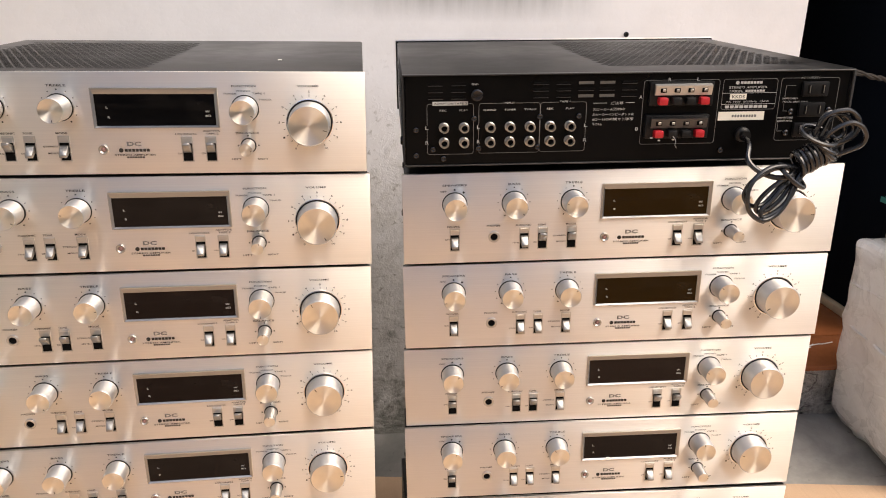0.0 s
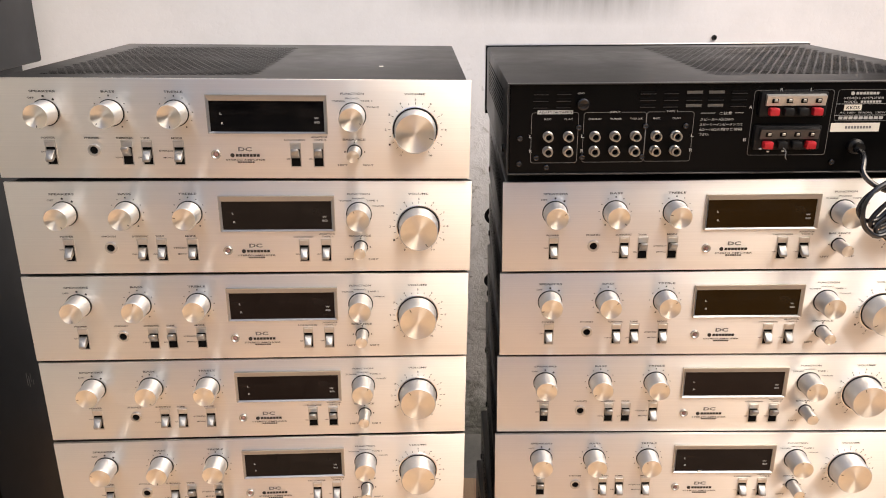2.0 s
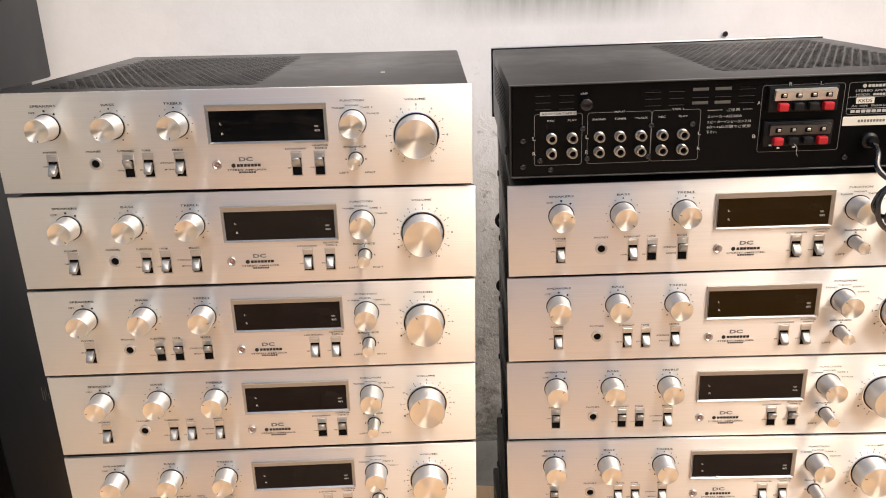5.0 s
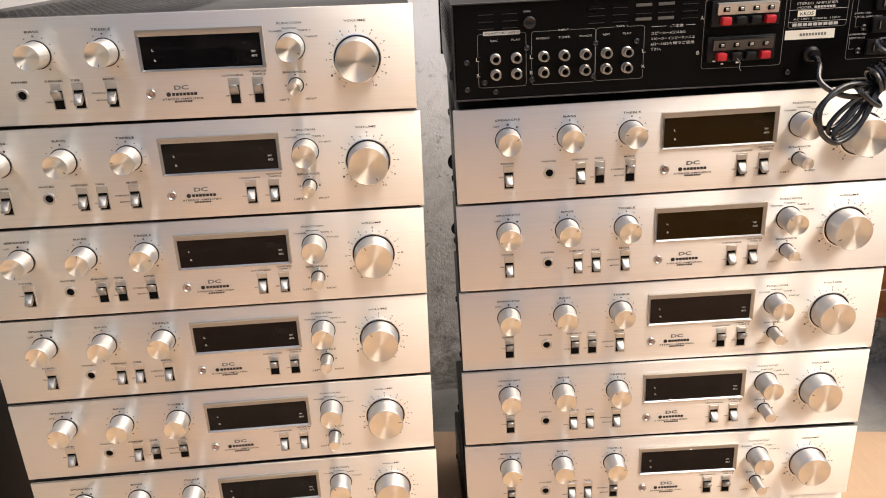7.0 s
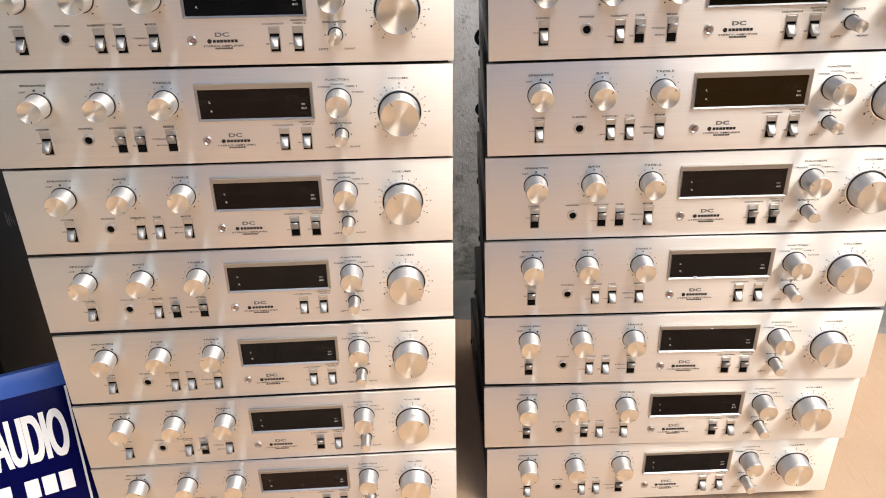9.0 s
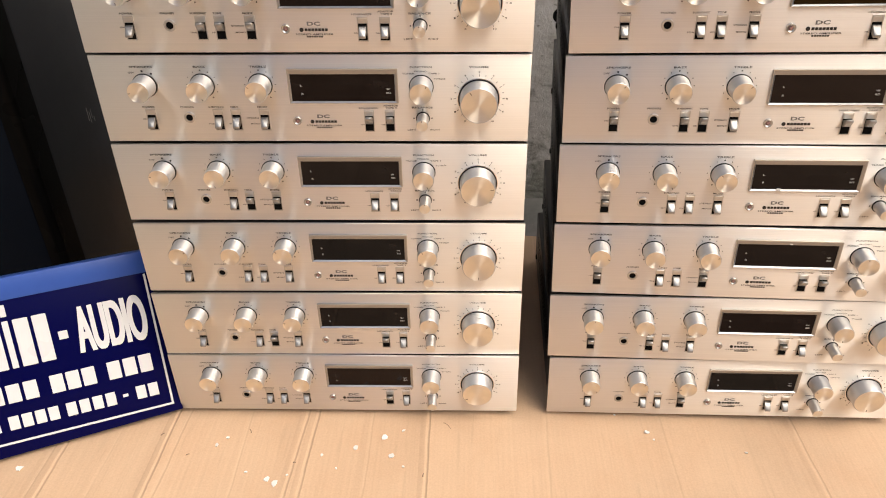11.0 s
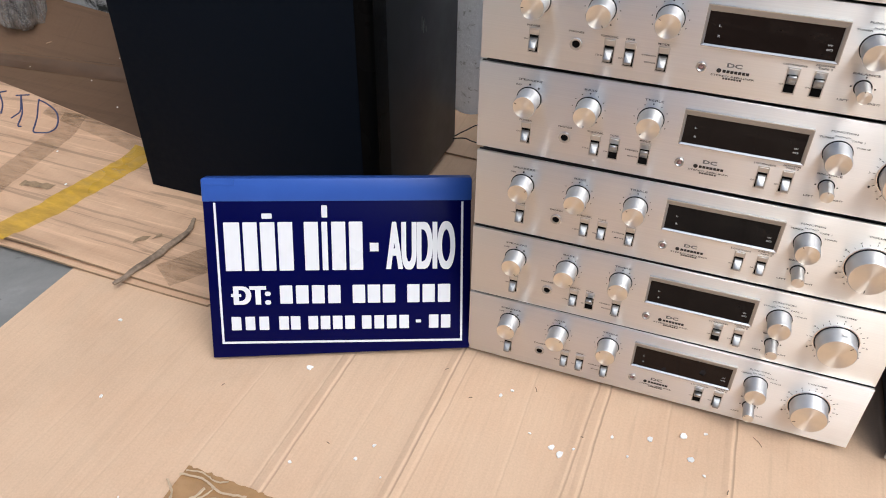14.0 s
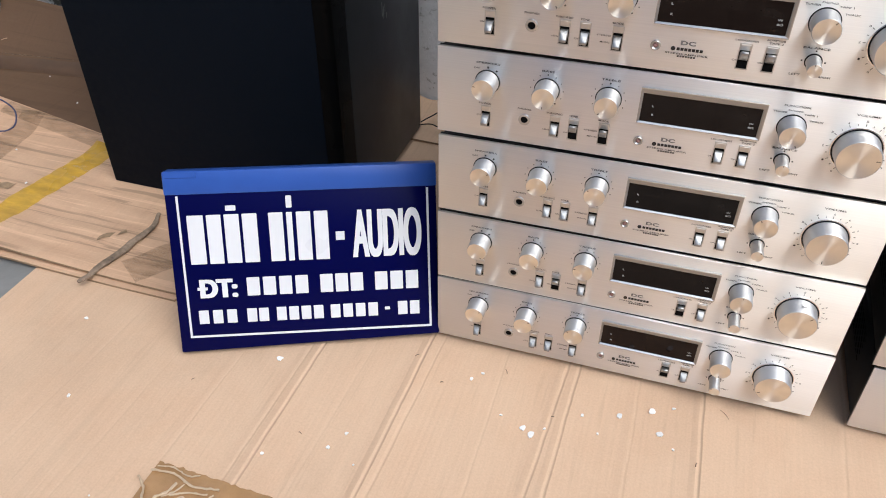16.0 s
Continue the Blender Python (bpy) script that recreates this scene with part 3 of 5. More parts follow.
# ---- cardboard on the ground ----
def sheet(corners, z, thick, cells, lift, seed):
    """A four-cornered board with a gentle warp; corners anticlockwise from front left."""
    a, b, c, d = [Vector((*p, 0)) for p in corners]
    bm = bmesh.new()
    nx, ny = cells
    layers = []
    for top in (1, 0):
        g = []
        for j in range(ny + 1):
            r = []
            for i in range(nx + 1):
                u, v = i / nx, j / ny
                p = (a * (1 - u) + b * u) * (1 - v) + (d * (1 - u) + c * u) * v
                h = lift(p.x, p.y) + 0.0008 * noise.noise(Vector((p.x * 9, p.y * 3, seed)))
                r.append(bm.verts.new((p.x, p.y, z + h + (0 if top else -thick))))
            g.append(r)
        layers.append(g)
    t, o = layers
    for j in range(ny):
        for i in range(nx):
            bm.faces.new((t[j][i], t[j][i + 1], t[j + 1][i + 1], t[j + 1][i]))
            bm.faces.new((o[j][i], o[j + 1][i], o[j + 1][i + 1], o[j][i + 1]))
    rim = [(j, 0) for j in range(ny + 1)], [(j, nx) for j in range(ny + 1)], [(0, i) for i in range(nx + 1)], [(ny, i) for i in range(nx + 1)]
    for line in rim:
        for (j, i), (k, l) in zip(line, line[1:]):
            f = bm.faces.new((t[j][i], t[k][l], o[k][l], o[j][i]))
            f.material_index = 1
    return bm


def smooth01(x):
    x = min(1, max(0, x))
    return x * x * (3 - 2 * x)




def lie1(x, y):
    """The main sheet: a few pressed creases running away from the wall, and a swell under the second stack."""
    h = 0.0
    for x0, slant, d in CREASES:
        u = (x - x0 + 0.004 - slant * y) / 0.009
        if abs(u) < 3:
            h += 0.9 * d * math.exp(-u * u)
    if -0.5 < x < 1.6:
        u = (y + 0.338 + 0.02 * math.sin(x * 8)) / 0.006
        if x < -0.18 and abs(u) < 3:
            h -= 0.0014 * math.exp(-u * u)
    return h * smooth01(abs(y + 0.0) / 0.02 if y < 0 else 0)


def crest(x):
    return 0.291 - 0.21 * (x + 0.877)


def lie2(x, y):
    """The old sheet: its front lip stands off the ground, the rear curls up to a ridge."""
    lip = 0.009 * smooth01((-0.42 - x) / 0.25) * smooth01((0.03 - y) / 0.09)
    ridge = 0.013 * smooth01((y - crest(x) + 0.05) / 0.05) * smooth01((-0.58 - x) / 0.08)
    wave = 0.0012 * math.sin(y * 95 + 2 * math.sin(x * 5)) * smooth01((0.10 - abs(y - 0.02)) / 0.05) * smooth01((-0.35 - x) / 0.1)
    wave += 0.0004 * math.sin((y + 0.12 * x) * 210 + 3 * math.sin(x * 9)) * smooth01((-0.30 - x) / 0.1)
    return lip + ridge + wave


def lie3(x, y):
    """The rear sheet: level, then bent up against the wall."""
    bend = smooth01((-0.50 - x) / 0.12)
    rise = 0.086 - 0.05 * (x + 1.0)
    return bend * (rise * max(0, (y - 0.445 - 0.06 * (x + 1.0)) / 0.11) + 0.004 * smooth01((y - 0.40) / 0.05)) + 0.0012 * math.sin(x * 9)


Z1, Z2, Z3 = 0.0, 0.0085, 0.0048
# the front runs on unseen to y = -2.9 to bounce warm light onto the panels
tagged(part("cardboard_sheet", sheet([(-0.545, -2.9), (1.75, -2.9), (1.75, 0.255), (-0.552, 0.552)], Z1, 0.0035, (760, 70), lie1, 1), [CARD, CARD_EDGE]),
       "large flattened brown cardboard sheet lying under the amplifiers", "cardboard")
tagged(part("cardboard_sheet", sheet([(-1.75, -0.05), (-0.315, -0.046), (-0.175, 0.1437), (-1.75, 0.4743)], Z2, 0.0035, (160, 110), lie2, 2), [CARD_OLD, CARD_EDGE]),
       "worn brown cardboard sheet with tape marks under the black speaker", "cardboard")
tagged(part("cardboard_sheet", sheet([(-1.75, -0.058), (-0.335, -0.054), (-0.20, 0.20), (-1.75, 0.20)], 0.0038, 0.0032, (60, 12), lambda x, y: 0.4 * lie2(x, y), 4), [CARD_OLD, CARD_EDGE]),
       "thin brown cardboard layer under the worn sheet", "cardboard")
tagged(part("cardboard_sheet", sheet([(-1.75, 0.205), (-0.42, 0.205), (-0.42, 0.553), (-1.75, 0.553)], Z3, 0.003, (120, 70), lie3, 3), [CARD_DIRTY_SHADED, CARD_EDGE]),
       "dirty brown cardboard sheet bent up against the wall, coloured darker for corner shade", "cardboard")

tagged(part("cardboard_sheet", sheet([(-0.40, 0.43), (-0.02, 0.42), (-0.02, 0.555), (-0.40, 0.555)], 0.0046, 0.003, (50, 24), lambda x, y: 0.035 * max(0, (y - 0.515) / 0.04) * (0.6 + 0.4 * math.sin(x * 40)) + 0.001 * math.sin(x * 23), 6), [CARD, CARD_EDGE]),
       "crumpled cardboard offcut between the speaker and the amplifiers", "cardboard")


def strip(points, width, lie, z, up=0.0006, n=24):
    """A flat band laid over a warped sheet along a line of two points."""
    (x0, y0), (x1, y1) = points
    d = Vector((x1 - x0, y1 - y0, 0)).normalized()
    s = Vector((-d.y, d.x, 0))
    bm = bmesh.new()
    rows = []
    for i in range(n + 1):
        c = Vector((x0 + (x1 - x0) * i / n, y0 + (y1 - y0) * i / n, 0))
        r = []
        for k in range(5):
            p = c + s * width * (k / 4 - 0.5 + (0.03 * noise.noise(Vector((i * 0.7, k, x0)))))
            r.append(bm.verts.new((p.x, p.y, z + lie(p.x, p.y) + up)))
        rows.append(r)
    for a, b in zip(rows, rows[1:]):
        for k in range(4):
            bm.faces.new((a[k], a[k + 1], b[k + 1], b[k]))
    return bm


tagged(part("yellow_tape", strip([(-0.690, -0.052), (-0.645, 0.226)], 0.048, lie2, Z2, 0.0008, 60), YELLOW), "yellow adhesive tape stuck on worn cardboard", "tape")
tagged(part("parcel_tape", strip([(-0.79, -0.04), (-0.832, 0.278)], 0.050, lie2, Z2, 0.0005, 60), OLD_TAPE), "old brown parcel tape stuck on worn cardboard", "tape")
tagged(part("parcel_tape", strip([(-0.90, crest(-0.90) - 0.016), (-0.585, crest(-0.585) - 0.016)], 0.026, lie2, Z2, 0.0007, 60), OLD_TAPE), "old brown parcel tape along the curled edge of worn cardboard", "tape")
tagged(part("parcel_tape", strip([(-1.45, 0.397), (-0.585, 0.4805)], 0.034, lie3, Z3, 0.0009, 90), DIRTY_TAPE), "dirty brown parcel tape along the fold of dark cardboard", "tape")
tagged(part("torn_paper", strip([(-1.45, 0.4175), (-0.585, 0.5010)], 0.0016, lie3, Z3, 0.0012, 90), OLD_TAPE), "thin torn paper edge along the fold of dark cardboard", "paper")
tagged(part("parcel_tape", strip([(-0.42, -0.03), (-0.33, 0.10)], 0.055, lie2, Z2, 0.0005), OLD_TAPE), "brown tape remnant stuck beside the torn strip", "tape")
tagged(part("parcel_tape", strip([(-0.210, -0.318), (0.06, -0.322)], 0.10, lie1, Z1, 0.0016, 80), BROWN_TAPE), "wrinkled brown parcel tape on the cardboard", "tape")

# a twisted shred of kraft paper, tapering to both ends
kraft = spline([(x, y, 0) for x, y in [(-0.465, -0.071), (-0.461, -0.053), (-0.455, -0.02), (-0.45, 0.018), (-0.445, 0.048), (-0.447, 0.07), (-0.454, 0.09)]], 8)
bm = tube(kraft, 1.0, 8)
for n, v in enumerate(bm.verts):
    k = n // 8
    c, u = kraft[k], k / (len(kraft) - 1)
    r = 0.0058 * (0.35 + 0.65 * math.sin(math.pi * min(1, 0.12 + 0.85 * u))) * (1 + 0.25 * noise.noise(c * 90))
    d = v.co - c
    v.co = Vector((c.x + d.x * r, c.y + d.y * r, Z2 + lie2(c.x, c.y) + 0.0032 + d.z * r * 0.55 + 0.003 * u * u)) + noise.noise_vector(v.co * 40) * 0.0008
tagged(part("torn_strip", bm, BARK), "dark torn strip of kraft paper on cardboard", "paper")


for pts in ([(-1.048, 0.296), (-1.022, 0.305)], [(-1.036, 0.300), (-1.005, 0.275), (-0.978, 0.245)], [(-0.992, 0.298), (-0.965, 0.304)], [(-0.983, 0.301), (-0.952, 0.263), (-0.948, 0.238)],
            [(-0.983, 0.301), (-0.943, 0.259), (-0.917, 0.223), (-0.907, 0.220)], [(-0.936, 0.297), (-0.903, 0.252), (-0.877, 0.217), (-0.865, 0.212)],
            [(-0.936, 0.295), (-0.913, 0.290), (-0.872, 0.271), (-0.849, 0.243), (-0.848, 0.223), (-0.854, 0.217), (-0.866, 0.213)]):
    line = [(p.x, p.y, Z2 + lie2(p.x, p.y) + 0.0004) for p in spline([(x, y, 0) for x, y in pts], 8)]
    tagged(part("marker_stroke", tube(line, 0.0015, 6), PEN), "blue marker stroke written on worn cardboard", "marker writing", "marker strokes")

# scraps torn from the old sheet, and the shreds of liner left on the parcel tape
for a, b, w in (((-0.765, 0.078), (-0.712, 0.086), 0.016), ((-0.505, 0.016), (-0.476, 0.044), 0.009)):
    tagged(part("paper_scrap", strip([a, b], w, lambda x, y: lie2(x, y) + 0.0012 * math.sin(x * 300), Z2, 0.0012), CARD_EDGE), "dark scrap of torn kraft paper on cardboard", "paper", "torn scraps")
shreds = thing("torn_liner", "pale shreds of paper liner on the brown parcel tape", "paper", pose(-0.17, -0.285, 0.004))
for pts, r in (([(-0.037, 0.010), (-0.020, 0.013), (0.000, 0.009), (0.012, 0.013)], 0.0013), ([(-0.040, 0.004), (-0.015, 0.007), (0.010, 0.000), (0.038, 0.004)], 0.0020),
               ([(-0.048, -0.006), (-0.035, -0.016), (-0.030, -0.026), (-0.020, -0.034)], 0.0022), ([(-0.006, -0.002), (-0.010, -0.014), (-0.018, -0.024), (-0.012, -0.040)], 0.0026),
               ([(0.002, 0.000), (-0.004, -0.012), (-0.012, -0.020)], 0.0016), ([(0.030, -0.004), (0.010, -0.008), (-0.006, -0.016)], 0.0018), ([(0.016, -0.020), (0.008, -0.014), (0.000, -0.020)], 0.0016),
               ([(0.036, -0.002), (0.030, -0.012), (0.022, -0.020)], 0.0014)):
    bm = tube(spline([(x, y, 0.0004 * i) for i, (x, y) in enumerate(pts)], 8), r * 0.62, 6)
    for v in bm.verts:
        v.co.z *= 0.7
        v.co += noise.noise_vector(v.co * 220) * 0.0012
    part("shred", bm, CURL, shreds)

# chips of white paint lying about
CHIPS = [(-0.161, -0.100), (0.133, -0.110), (0.143, -0.116), (0.229, -0.060), (0.262, -0.044), (0.273, -0.072), (0.580, -0.028), (-0.357, -0.225), (-0.043, -0.176), (-0.054, -0.198), (-0.115, -0.227),
         (0.071, -0.048), (0.061, -0.060), (0.190, -0.073), (0.284, -0.032), (0.106, -0.100), (0.545, 0.000), (0.586, -0.040), (0.210, -0.092), (0.288, -0.088), (0.155, -0.104), (-0.02, -0.21), (-0.421, -0.115), (-0.252, -0.324), (0.69, -0.058)]
FAR_CHIPS = len(CHIPS)
CHIPS += [(-1.084, 0.423), (-0.929, 0.421), (-0.905, 0.482), (-0.808, 0.349), (-0.785, 0.175), (-0.70, 0.10)]
chip_rnd = random.Random(5)
for i, (x, y) in enumerate(CHIPS):
    r = 0.0042 if i < 7 else chip_rnd.uniform(0.0012, 0.0028)
    bm = bmesh.new()
    n = 7
    rim = [(r * chip_rnd.uniform(0.55, 1.2) * math.cos(2 * math.pi * k / n), r * chip_rnd.uniform(0.55, 1.2) * math.sin(2 * math.pi * k / n)) for k in range(n)]
    lo, hi = [[bm.verts.new((a * f, b * f, z + 0.25 * a)) for a, b in rim] for z, f in ((0.0, 1.0), (0.0009, 0.9))]
    bm.faces.new(lo)
    bm.faces.new(hi)
    for k in range(n):
        bm.faces.new((lo[k], lo[(k + 1) % n], hi[(k + 1) % n], hi[k]))
    c = tagged(part("paint_chip", bm, FLAKE), "chip of white paint lying on cardboard", "paint chip", "paint chips")
    rest = Z1 + lie1(x, y) if i < FAR_CHIPS else (Z3 + lie3(x, y) if y > 0.3 else Z2 + lie2(x, y))
    c.matrix_basis = pose(x, y, rest + 0.0012, 0, 0, chip_rnd.uniform(0, 360))


for x, y, long, turn, thick in ((0.337, -0.022, 0.014, -48, 0.0004), (0.096, -0.036, 0.006, -60, 0.0007), (0.312, -0.100, 0.005, 80, 0.0009), (0.030, -0.075, 0.004, 30, 0.0007), (-0.010, -0.045, 0.005, 50, 0.0006), (-0.09, -0.19, 0.004, -20, 0.0007), (0.16, -0.085, 0.003, 10, 0.0008), (-0.24, -0.16, 0.004, 65, 0.0006)):
    a, b = Vector((-long / 2, 0, 0)), Vector((long / 2, 0, 0))
    bit = tagged(part("dry_straw", tube(spline([a, Vector((0, long * 0.08, 0.0004)), b], 4), thick * 0.65, 6), BARK), "dark bit of dry straw lying on cardboard", "straw", "straw bits")
    bit.matrix_basis = pose(x, y, Z1 + lie1(x, y) + 0.0008, 0, 0, turn)
straw = tagged(part("dry_straw", tube(spline([(-0.008, 0, 0), (0, 0.001, 0.0006), (0.008, 0, 0)], 4), 0.0007, 6), CARD_OLD), "pale bit of dry straw lying on dark cardboard", "straw", "straw bits")
straw.matrix_basis = pose(-1.072, 0.478, Z3 + lie3(-1.072, 0.478) + 0.0012, 0, 0, 55)


# ---- amplifiers ----
WIDE, HIGH, PITCH, DEEP = 0.42, 0.0885, 0.0915, 0.345


def knob(parent, x, z, r, long, ring, name):
    """A turned aluminium knob on the panel, with its dark base ring, spun face and index line."""
    k = part(name, lathe([(r * 1.02, -0.0006), (r * 1.02, -0.0016), (r, -0.0022), (r * 0.985, -long + 0.0012), (r * 0.95, -long + 0.0002), (r * 0.93, -long)], 40, start=True, end=False), KNOB, parent, at=(x, 0, z))
    part("face", lathe([(r * 0.93, -long), (r * 0.915, -long + 0.0001), (0.0006, -long + 0.0001)], 40, start=False), SPUN, k)
    part("base_ring", lathe([(ring, 0.0), (ring, -0.0007), (ring * 0.96, -0.001), (r * 0.8, -0.001)], 40, start=False, end=False), PLASTIC if r < 0.015 else CHROME, k)
    if r > 0.015:
        part("shadow_gap", lathe([(ring * 0.965, -0.0008), (ring * 0.965, -0.0013), (r * 0.9, -0.0013)], 40, start=False, end=False), PLASTIC, k)
    part("index_line", quads([(-0.0003, r * 0.70, 0.0003, r * 0.88)], -long - 0.0001, 0.0003), INK, k)
    return k


def ticks(parent, x, z, radius, first, last, count, size, dash=0.0):
    """Printed marks round a knob: dots, or short radial dashes."""
    bm = bmesh.new()
    for i in range(count):
        a = radians(first + (last - first) * i / (count - 1))
        s = size * (1.5 if i in (0, count // 2, count - 1) and not dash else 1)
        long = dash * (1.4 if i % 2 == 0 else 1) if dash else s
        made = bmesh.ops.create_cube(bm, size=1)["verts"]
        for v in made:
            u, w = v.co.x * s, radius + v.co.z * long
            v.co = Vector((x + w * math.sin(a) + u * math.cos(a), -0.00015 + v.co.y * 0.0003, z + w * math.cos(a) - u * math.sin(a)))
    part("knob_scale", bm, INK, parent)


def paddle(up):
    """A flat tapered lever, tipped up or down out of its slot."""
    f = 1 if up else -1
    prof = [(0.0, -3.0 * f), (-2.4, -2.4 * f), (-8.2, 4.2 * f), (-8.0, 6.2 * f), (-6.6, 7.0 * f), (-2.0, 4.4 * f), (0.0, 3.6 * f)]
    bm = bmesh.new()
    sides = [[bm.verts.new((x * (1 if y > -4 else 0.88), y / 1000, z / 1000)) for y, z in prof] for x in (-0.0034, 0.0034)]
    for q in sides:
        bm.faces.new(q)
    for i in range(len(prof)):
        bm.faces.new((sides[0][i], sides[0][(i + 1) % len(prof)], sides[1][(i + 1) % len(prof)], sides[1][i]))
    bmesh.ops.recalc_face_normals(bm, faces=bm.faces)
    bmesh.ops.bevel(bm, geom=bm.edges[:], offset=0.0003, segments=1, affect="EDGES")
    return mesh_of(bm, "lever", LEVER)


LEVERS = {up: paddle(up) for up in (True, False)}


def switch(parent, x, z):
    """A slotted switch: dark slot in a grey surround, bright plate at its head, tapered lever."""
    w, h = 0.0041, 0.0104
    s = part("switch", box((-w, -0.0003, -h), (w, 0.002, h), 0.0002, 1), SLOT, parent, at=(x, 0, z))
    bm = bmesh.new()
    for a, b in (((-w - 0.0008, -0.0007, -h - 0.0008), (-w, 0.001, h + 0.0008)), ((w, -0.0007, -h - 0.0008), (w + 0.0008, 0.001, h + 0.0008)), ((-w, -0.0007, -h - 0.0008), (w, 0.001, -h)), ((-w, -0.0007, h), (w, 0.001, h + 0.0008))):
        box(a, b, bm=bm)
    part("slot_rim", bm, SLIDE, s)
    part("slide_plate", box((-w, -0.0009, 0.0052), (w, 0.001, h), 0.0003, 1), SLIDE, s)
    part("lever", LEVERS[False], None, s)
    return s


def slots(bm, u0, v0, u1, v1, du, dv, w, h, place):
    """Rows of small vent slots, alternate rows set half a step aside."""
    j, v = 0, v0
    while v < v1:
        u = u0 + (du / 2 if j % 2 else 0)
        while u + w < u1:
            place(bm, u, v, u + w, v + h)
            u += du
        v += dv
        j += 1
    return bm


def top_slot(bm, a, b, c, d):
    z = 0.0868
    bm.faces.new([bm.verts.new(p) for p in ((a, b, z), (c, b, z), (c, d, z), (a, d, z))])


def side_slot(x):
    def put(bm, a, b, c, d):
        bm.faces.new([bm.verts.new(p) for p in ((x, a, b), (x, c, b), (x, c, d), (x, a, d))])
    return put


def amplifier():
    amp = thing("stereo_amplifier", "silver stereo amplifier with brushed aluminium front and black case", "amplifier", group="stacked amplifiers")
    # case and its vents
    part("case", box((0.0022, 0.0062, 0.004), (0.4178, DEEP, 0.0865), 0.0022), CASE, amp, "black painted steel case")
    part("top_vent", slots(bmesh.new(), 0.030, 0.040, 0.226, 0.300, 0.0084, 0.0086, 0.0068, 0.0031, top_slot), SLOT, amp)
    for x in (0.0019, 0.4181):
        part("side_vent", slots(bmesh.new(), 0.060, 0.040, 0.300, 0.076, 0.0105, 0.0046, 0.0085, 0.0021, side_slot(x)), SLOT, amp)
        part("case_screw", lathe([(0.0042, 0.001), (0.0042, -0.001), (0.003, -0.0018)], 14), DARK_STEEL, amp, at=Matrix.Translation((x, 0.315, 0.022)) @ pose(0, 0, 0, 0, 0, -90 if x < 0.2 else 90))
    for x in (0.05, 0.37):
        for y in (0.05, 0.29):
            part("foot", lathe([(0.011, 0.0), (0.012, -0.003), (0.012, -0.0095)], 18), RUBBER, amp, at=Matrix.Translation((x, y, -0.005)) @ pose(0, 0, 0, -90, 0, 0))
    # front
    part("panel_backing", box((0.0006, 0.0031, 0.0006), (WIDE - 0.0006, 0.0080, HIGH - 0.0008), 0.0006), PLASTIC, amp)
    part("front_panel", box((0, 0, 0), (WIDE, 0.0030, HIGH), 0.0006), ALU, amp, "brushed aluminium front panel")
    x0, x1, z0, z1 = 0.1883, 0.2936, 0.0410, 0.0752
    bm = bmesh.new()
    loops = [[bm.verts.new((x, y, z)) for x, z in ((a, c), (b, c), (b, d), (a, d))] for y, a, b, c, d in (
        (0.0005, x0, x1, z0, z1), (-0.0026, x0, x1, z0, z1), (-0.0026, x0 + 0.0006, x1 - 0.0006, z0 + 0.0005, z1 - 0.0007), (-0.0011, x0 + 0.0023, x1 - 0.0031, z0 + 0.0017, z1 - 0.0053), (0.0005, x0 + 0.0023, x1 - 0.0031, z0 + 0.0017, z1 - 0.0053))]
    for k, (p, q) in enumerate(zip(loops, loops[1:])):
        for i in range(4):
            bm.faces.new((p[i], p[(i + 1) % 4], q[(i + 1) % 4], q[i])).material_index = 0 if k < 2 else 1
    part("display_frame", bm, [NICKEL, FRAME_METAL], amp, "bright metal frame with a sloping satin bezel")
    g = part("display_window", box((x0 + 0.0022, -0.0006, z0 + 0.0016), (x1 - 0.003, 0.001, z1 - 0.0052)), GLASS, amp, "smoked display window, unlit")
    for body, x, z, w, h in (("L", 0.2005, 0.0585, 0.0018, 0.0019), ("R", 0.2012, 0.0500, 0.0020, 0.0019), ("W", 0.2838, 0.0548, 0.0038, 0.0018), ("8\u03a9", 0.2842, 0.0512, 0.0046, 0.0018)):
        write(g, body, x, z, w, h, WHITE_INK, -0.0009, "display_mark")
    # knobs
    for body, x, w in (("SPEAKERS", 0.049, 0.0225), ("BASS", 0.105, 0.0115), ("TREBLE", 0.161, 0.0165)):
        write(amp, body, x, 0.0772, w, 0.0019, INK)
        knob(amp, x, 0.0587, 0.0109, 0.0195, 0.0119, "knob")
        if body == "SPEAKERS":
            write(amp, "OFF", x - 0.0105, 0.0715, 0.0058, 0.0017, INK)
            ticks(amp, x, 0.0587, 0.0142, 0, 36, 2, 0.0011)
        else:
            ticks(amp, x, 0.0587, 0.0150, -145, 145, 11, 0.0008)
    write(amp, "FUNCTION", 0.3158, 0.0764, 0.0205, 0.0018, INK)
    for body, x, z, w in (("TUNER", 0.3037, 0.0700, 0.0115), ("PHONO", 0.3155, 0.0722, 0.0115), ("TAPE 1", 0.3278, 0.0701, 0.0105), ("TV/AUX", 0.3335, 0.0648, 0.0110)):
        write(amp, body, x, z, w, 0.0015, INK)
    knob(amp, 0.3158, 0.0570, 0.0109, 0.0205, 0.0119, "knob")
    write(amp, "BALANCE", 0.3163, 0.0358, 0.0200, 0.0018, INK)
    knob(amp, 0.3166, 0.0246, 0.0058, 0.0195, 0.0068, "knob")
    ticks(amp, 0.3166, 0.0246, 0.0088, -90, 90, 3, 0.0008)
    write(amp, "LEFT", 0.3055, 0.0125, 0.0085, 0.0016, INK)
    write(amp, "RIGHT", 0.3285, 0.0125, 0.0095, 0.0016, INK)
